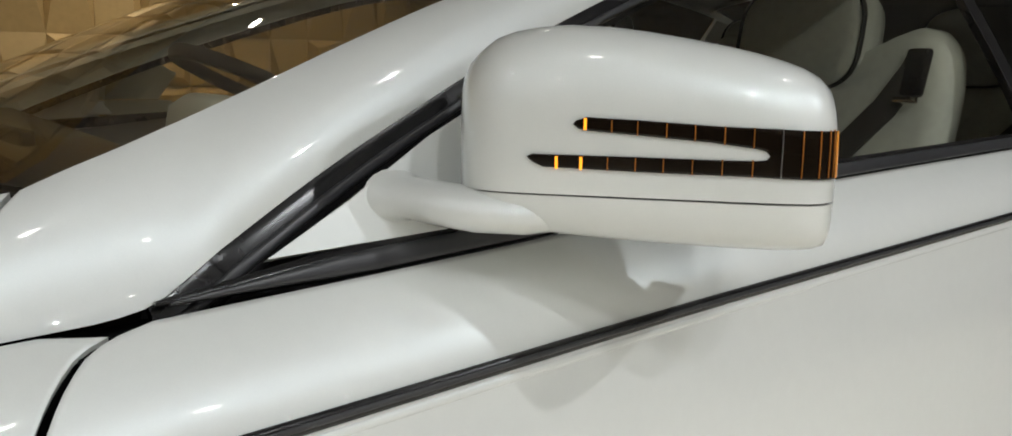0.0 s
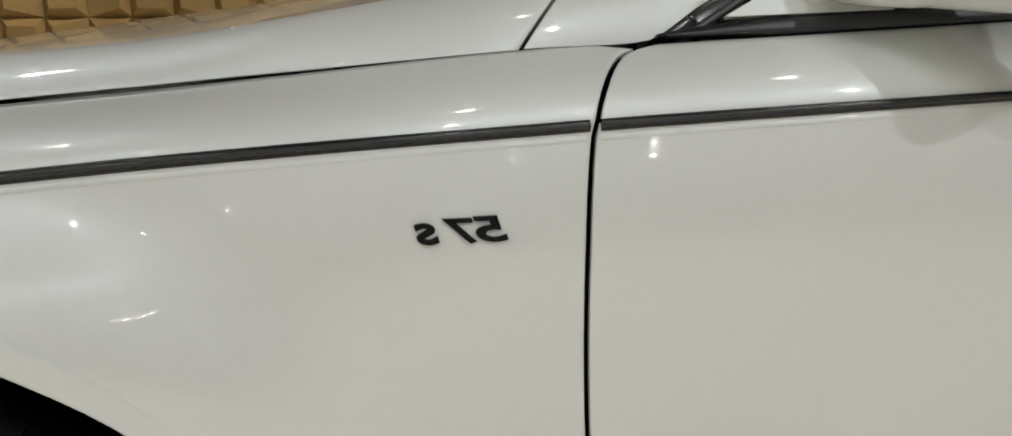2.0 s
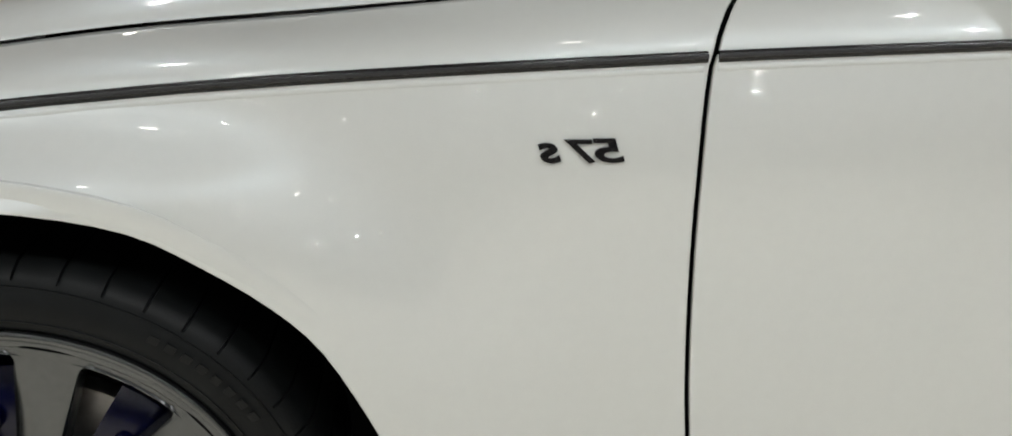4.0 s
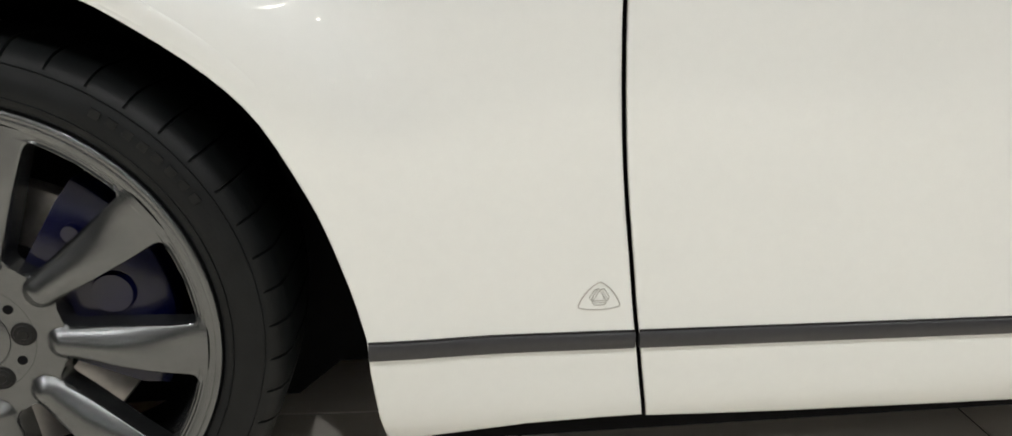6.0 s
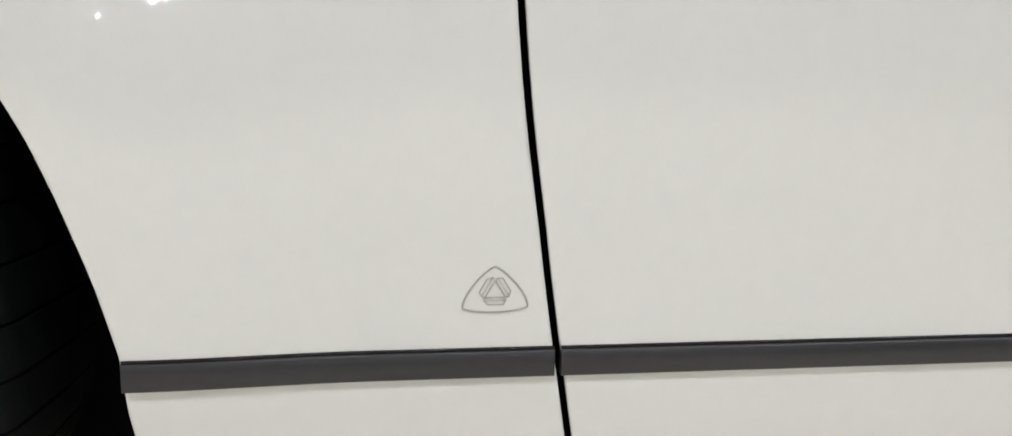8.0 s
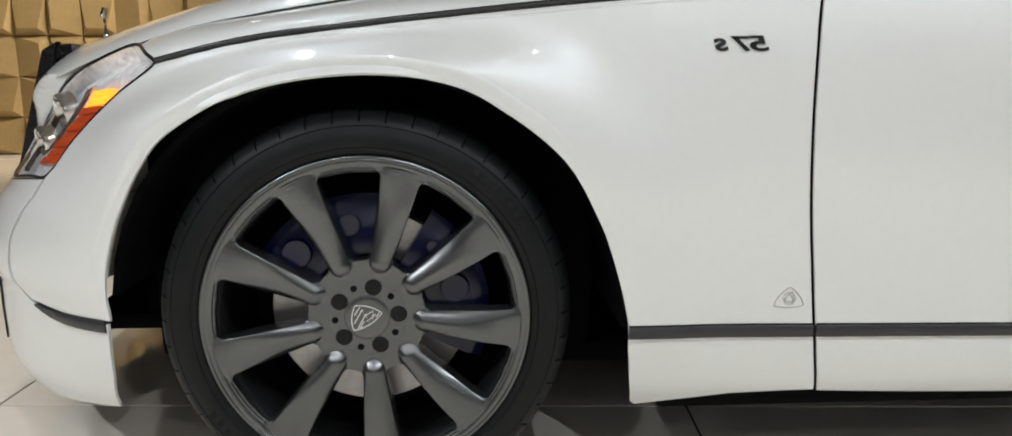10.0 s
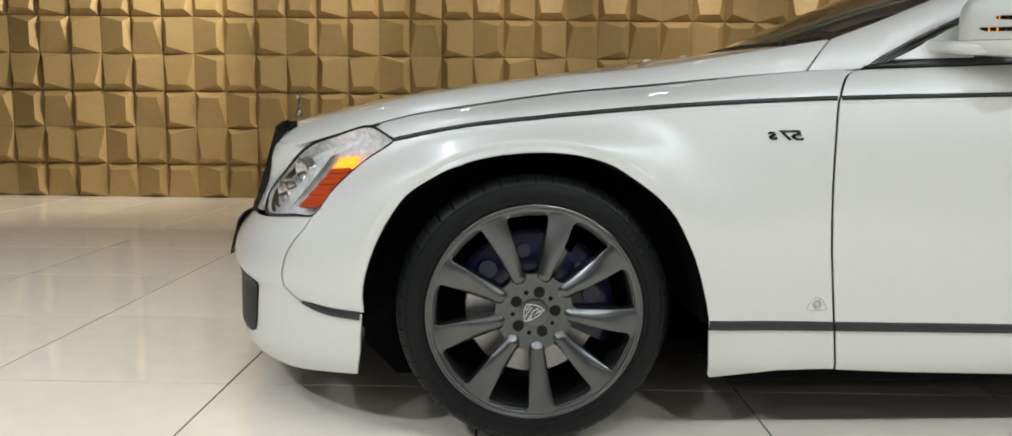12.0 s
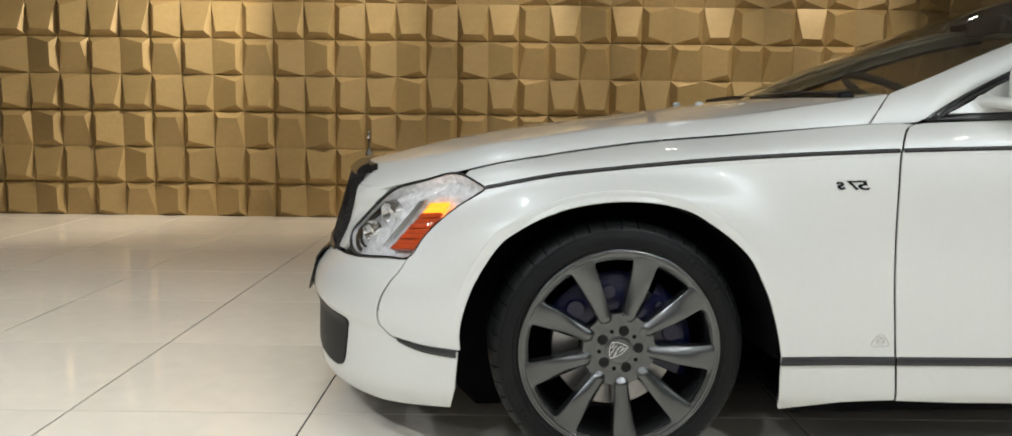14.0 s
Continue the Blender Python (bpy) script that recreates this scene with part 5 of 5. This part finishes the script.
for x in (2.25, 3.12):
    for y in (0.56, 2 * MID - 0.56):
        build_seat(x, y)
bm = bmesh.new()
slab(bm, (0.50, 1.50, 0.16), pose(1.16, MID, 0.98, 0, -6), 0.05)
slab(bm, (0.30, 0.30, 0.40), pose(1.35, MID, 0.75, 0, -20), 0.03)
part("dashboard", bm, CABIN, car, "dark dashboard")
bm = bmesh.new()
slab(bm, (0.13, 0.30, 0.14), pose(1.285, 1.14, 1.085, 0, -10), 0.055)
part("instrument_hood", bm, LEATHER, car, "pale leather hood over the instruments", 60)
v, f, _ = revolve([(0.19, 0.0), (0.185, 0.014), (0.172, 0.016), (0.166, 0.0), (0.172, -0.014), (0.185, -0.014)], 40)
m = Matrix.Translation((1.42, 1.26, 1.165)) @ pose(0, 0, 0, 0, 0, 90) @ pose(0, 0, 0, -65, 0, 0)
link("steering_wheel", [m @ q for q in v], f, CABIN, car, "dark leather steering wheel", angle=60)
bm = bmesh.new()
slab(bm, (2.4, 1.6, 0.04), pose(2.0, MID, 0.33), 0.01)
slab(bm, (1.3, 1.1, 0.03), pose(2.5, MID, 1.475), 0.01)
part("cabin_lining", bm, CABIN, car)
bm = bmesh.new()
slab(bm, (0.03, 0.22, 0.07), pose(1.66, MID, 1.425, 0, 10), 0.012)
part("interior_mirror", bm, CABIN, car)

# ---------------------------------------------------------------- the showroom
FLOOR_U, FLOOR_V, PITCH_T = -1.0057, 0.4738, 0.8466


def box_geo(lo, hi):
    v = [Vector((x, y, z)) for z in (lo[2], hi[2]) for y in (lo[1], hi[1]) for x in (lo[0], hi[0])]
    return v, [(0, 2, 3, 1), (4, 5, 7, 6), (0, 1, 5, 4), (1, 3, 7, 5), (3, 2, 6, 7), (2, 0, 4, 6)]


ROOM_U, ROOM_V = (-9.5, 9.5), (-17.5, 5.935)
turn = Matrix.Rotation(WALL_TURN, 4, "Z")


def setting(name, lo, hi, mat, label):
    v, f = box_geo(lo, hi)
    ob = link(name, [turn @ q for q in v], f, mat, None, flat=True)
    return tagged(ob, label, "", kind="structure")


floor = setting("floor", (ROOM_U[0], ROOM_V[0], -0.12), (ROOM_U[1], ROOM_V[1] + 0.2, -0.0035), JOINT, "pale polished porcelain tile floor with thin dark joints")
setting("wall_south", (ROOM_U[0], ROOM_V[0] - 0.2, -0.1), (ROOM_U[1], ROOM_V[0], CEIL), PLASTER, "plain plaster wall behind the viewer")
setting("wall_west", (ROOM_U[0] - 0.2, ROOM_V[0] - 0.2, -0.1), (ROOM_U[0], ROOM_V[1] + 0.3, CEIL), PLASTER, "plain plaster side wall")
setting("wall_east", (ROOM_U[1], ROOM_V[0] - 0.2, -0.1), (ROOM_U[1] + 0.2, ROOM_V[1] + 0.3, CEIL), PLASTER, "plain plaster side wall")
wall = setting("wall_north", (ROOM_U[0], ROOM_V[1] + 0.01, -0.1), (ROOM_U[1], ROOM_V[1] + 0.25, CEIL), GOLD, "gold painted wall of faceted relief panels")
setting("ceiling", (ROOM_U[0] - 0.2, ROOM_V[0] - 0.2, CEIL), (ROOM_U[1] + 0.2, ROOM_V[1] + 0.3, CEIL + 0.15), CEILING, "plain ceiling with small spot lamps")
HALL_LAMPS = [(-4.6 + 1.9 * k, v) for v in (-5.9, -9.4, -13.6) for k in range(7)]
for u, v, *_ in SPOTS + WASHERS + HALL_LAMPS:
    p = room(u, v, CEIL)
    g = revolve([(0.075, 0.0), (0.075, 0.006), (0.06, 0.008), (0.056, 0.004), (0.056, -0.05)], 24, closed=False)
    rot = Matrix.Translation(p) @ pose(0, 0, 0, -90)
    lamp = link("ceiling_spot", [rot @ q for q in g[0]], g[1], CHROME, None)
    tagged(lamp, "small round recessed ceiling spot lamp", "lamp", "ceiling spots")
    g = revolve([(0.0, 0.0), (0.052, 0.0)], 20, closed=False)
    face = link("lamp_face", [Matrix.Translation(p - Vector((0, 0, 0.012))) @ pose(0, 0, 0, 90) @ q for q in g[0]], g[1], LIT_LAMP, lamp)

# wall relief: blocks with skewed faces
CELL_U, CELL_Z, CELL_0, CELL_Z0 = 0.3035, 0.3588, -5.051, -0.024
rng = random.Random(7)


def relief(w, h, side):
    """One block: a face hinged on the wall along one edge and lifted at the opposite one, with sloping sides."""
    d, cut = 0.066 + rng.uniform(-0.004, 0.004), 0.20
    face = []
    for su, sz in ((-1, -1), (1, -1), (1, 1), (-1, 1)):
        lifted = {"B": sz < 0, "T": sz > 0, "L": su < 0, "R": su > 0}[side]
        k = cut + rng.uniform(-0.012, 0.012) if lifted else 0.0
        face.append((su * w * (0.5 - k), sz * h * (0.5 - k * 0.9), d if lifted else 0.007))
    base = [(su * w / 2, sz * h / 2, 0.0) for su, sz in ((-1, -1), (1, -1), (1, 1), (-1, 1))]
    v = [Vector((a, -c, b)) for a, b, c in base + face]
    return v, [(4, 5, 6, 7), (0, 1, 5, 4), (1, 2, 6, 5), (2, 3, 7, 6), (3, 0, 4, 7)]


# which edge of each block is lifted, row by row from the floor, from the second column before CELL_0
LIFTED = ("LRTLTRTRTLRT", "BBLBRBLBLBBL", "TRTLRTLTRTRTLTRTRT", "LBLBBLBRBLBLBRBLBLBBLB", "LRTLRTLRTLRTLRTLRTLTRTTRTTRTT", "BBLBBLBBLBBLBBLBBLBRBLRBLRBLRBL")
KINDS = {}
for side in "BTLR":
    for low in (False, True):
        for k in range(5):
            v, f = relief(CELL_U - 0.001, (CELL_Z + CELL_Z0 if low else CELL_Z) - 0.001, side)
            mesh = bpy.data.meshes.new("relief_block")
            mesh.from_pydata([tuple(q) for q in v], [], f)
            mesh.materials.append(GOLD)
            KINDS[(side, low, k)] = mesh
rest_v, rest_f = [], []
for i in range(-14, 48):
    for j in range(9):
        z0 = max(0.0, CELL_Z0 + j * CELL_Z)
        z1 = min(CEIL, CELL_Z0 + (j + 1) * CELL_Z)
        if z1 - z0 < 0.3:
            continue
        u = CELL_0 + (i + 0.5) * CELL_U
        if not ROOM_U[0] < u < ROOM_U[1]:
            continue
        m = turn @ Matrix.Translation((u, ROOM_V[1], (z0 + z1) / 2))
        side = LIFTED[j][i + 1] if j < 6 and 0 <= i + 1 < len(LIFTED[j]) else rng.choice("BBLBR" if j % 2 else "TTLR")
        kind = KINDS[(side, j == 0, rng.randrange(5))]
        if -3 <= i < 34 and j < 8:
            ob = new("relief_block", kind)
            ob.matrix_world = m
            ob.parent = wall
        else:
            n0 = len(rest_v)
            rest_v += [m @ q.co for q in kind.vertices]
            rest_f += [tuple(n0 + q for q in p.vertices) for p in kind.polygons]
rest = link("relief_blocks", rest_v, rest_f, GOLD, wall, flat=True)
tagged(rest, kind="stuff")

# floor tiles
bm = bmesh.new()
slab(bm, (PITCH_T - 0.006, PITCH_T - 0.006, 0.012), pose(0, 0, -0.006), 0.001)
tile_mesh = bpy.data.meshes.new("tile")
bm.to_mesh(tile_mesh)
bm.free()
tile_mesh.materials.append(TILE)
tile_v, tile_f = [], []
for i in range(-10, 12):
    for j in range(-22, 8):
        u, v = FLOOR_U + (i + 0.5) * PITCH_T, FLOOR_V + (j + 0.5) * PITCH_T
        if not (ROOM_U[0] < u < ROOM_U[1] and ROOM_V[0] < v < ROOM_V[1] + 0.3):
            continue
        m = turn @ Matrix.Translation((u, v, 0))
        if -7 <= i <= 7 and -6 <= j < 8:
            ob = new("tile", tile_mesh)
            ob.matrix_world = m
            ob.parent = floor
        else:
            n0 = len(tile_v)
            tile_v += [m @ q.co for q in tile_mesh.vertices]
            tile_f += [tuple(n0 + q for q in p.vertices) for p in tile_mesh.polygons]
tagged(link("tiles", tile_v, tile_f, TILE, floor, flat=True), kind="stuff")
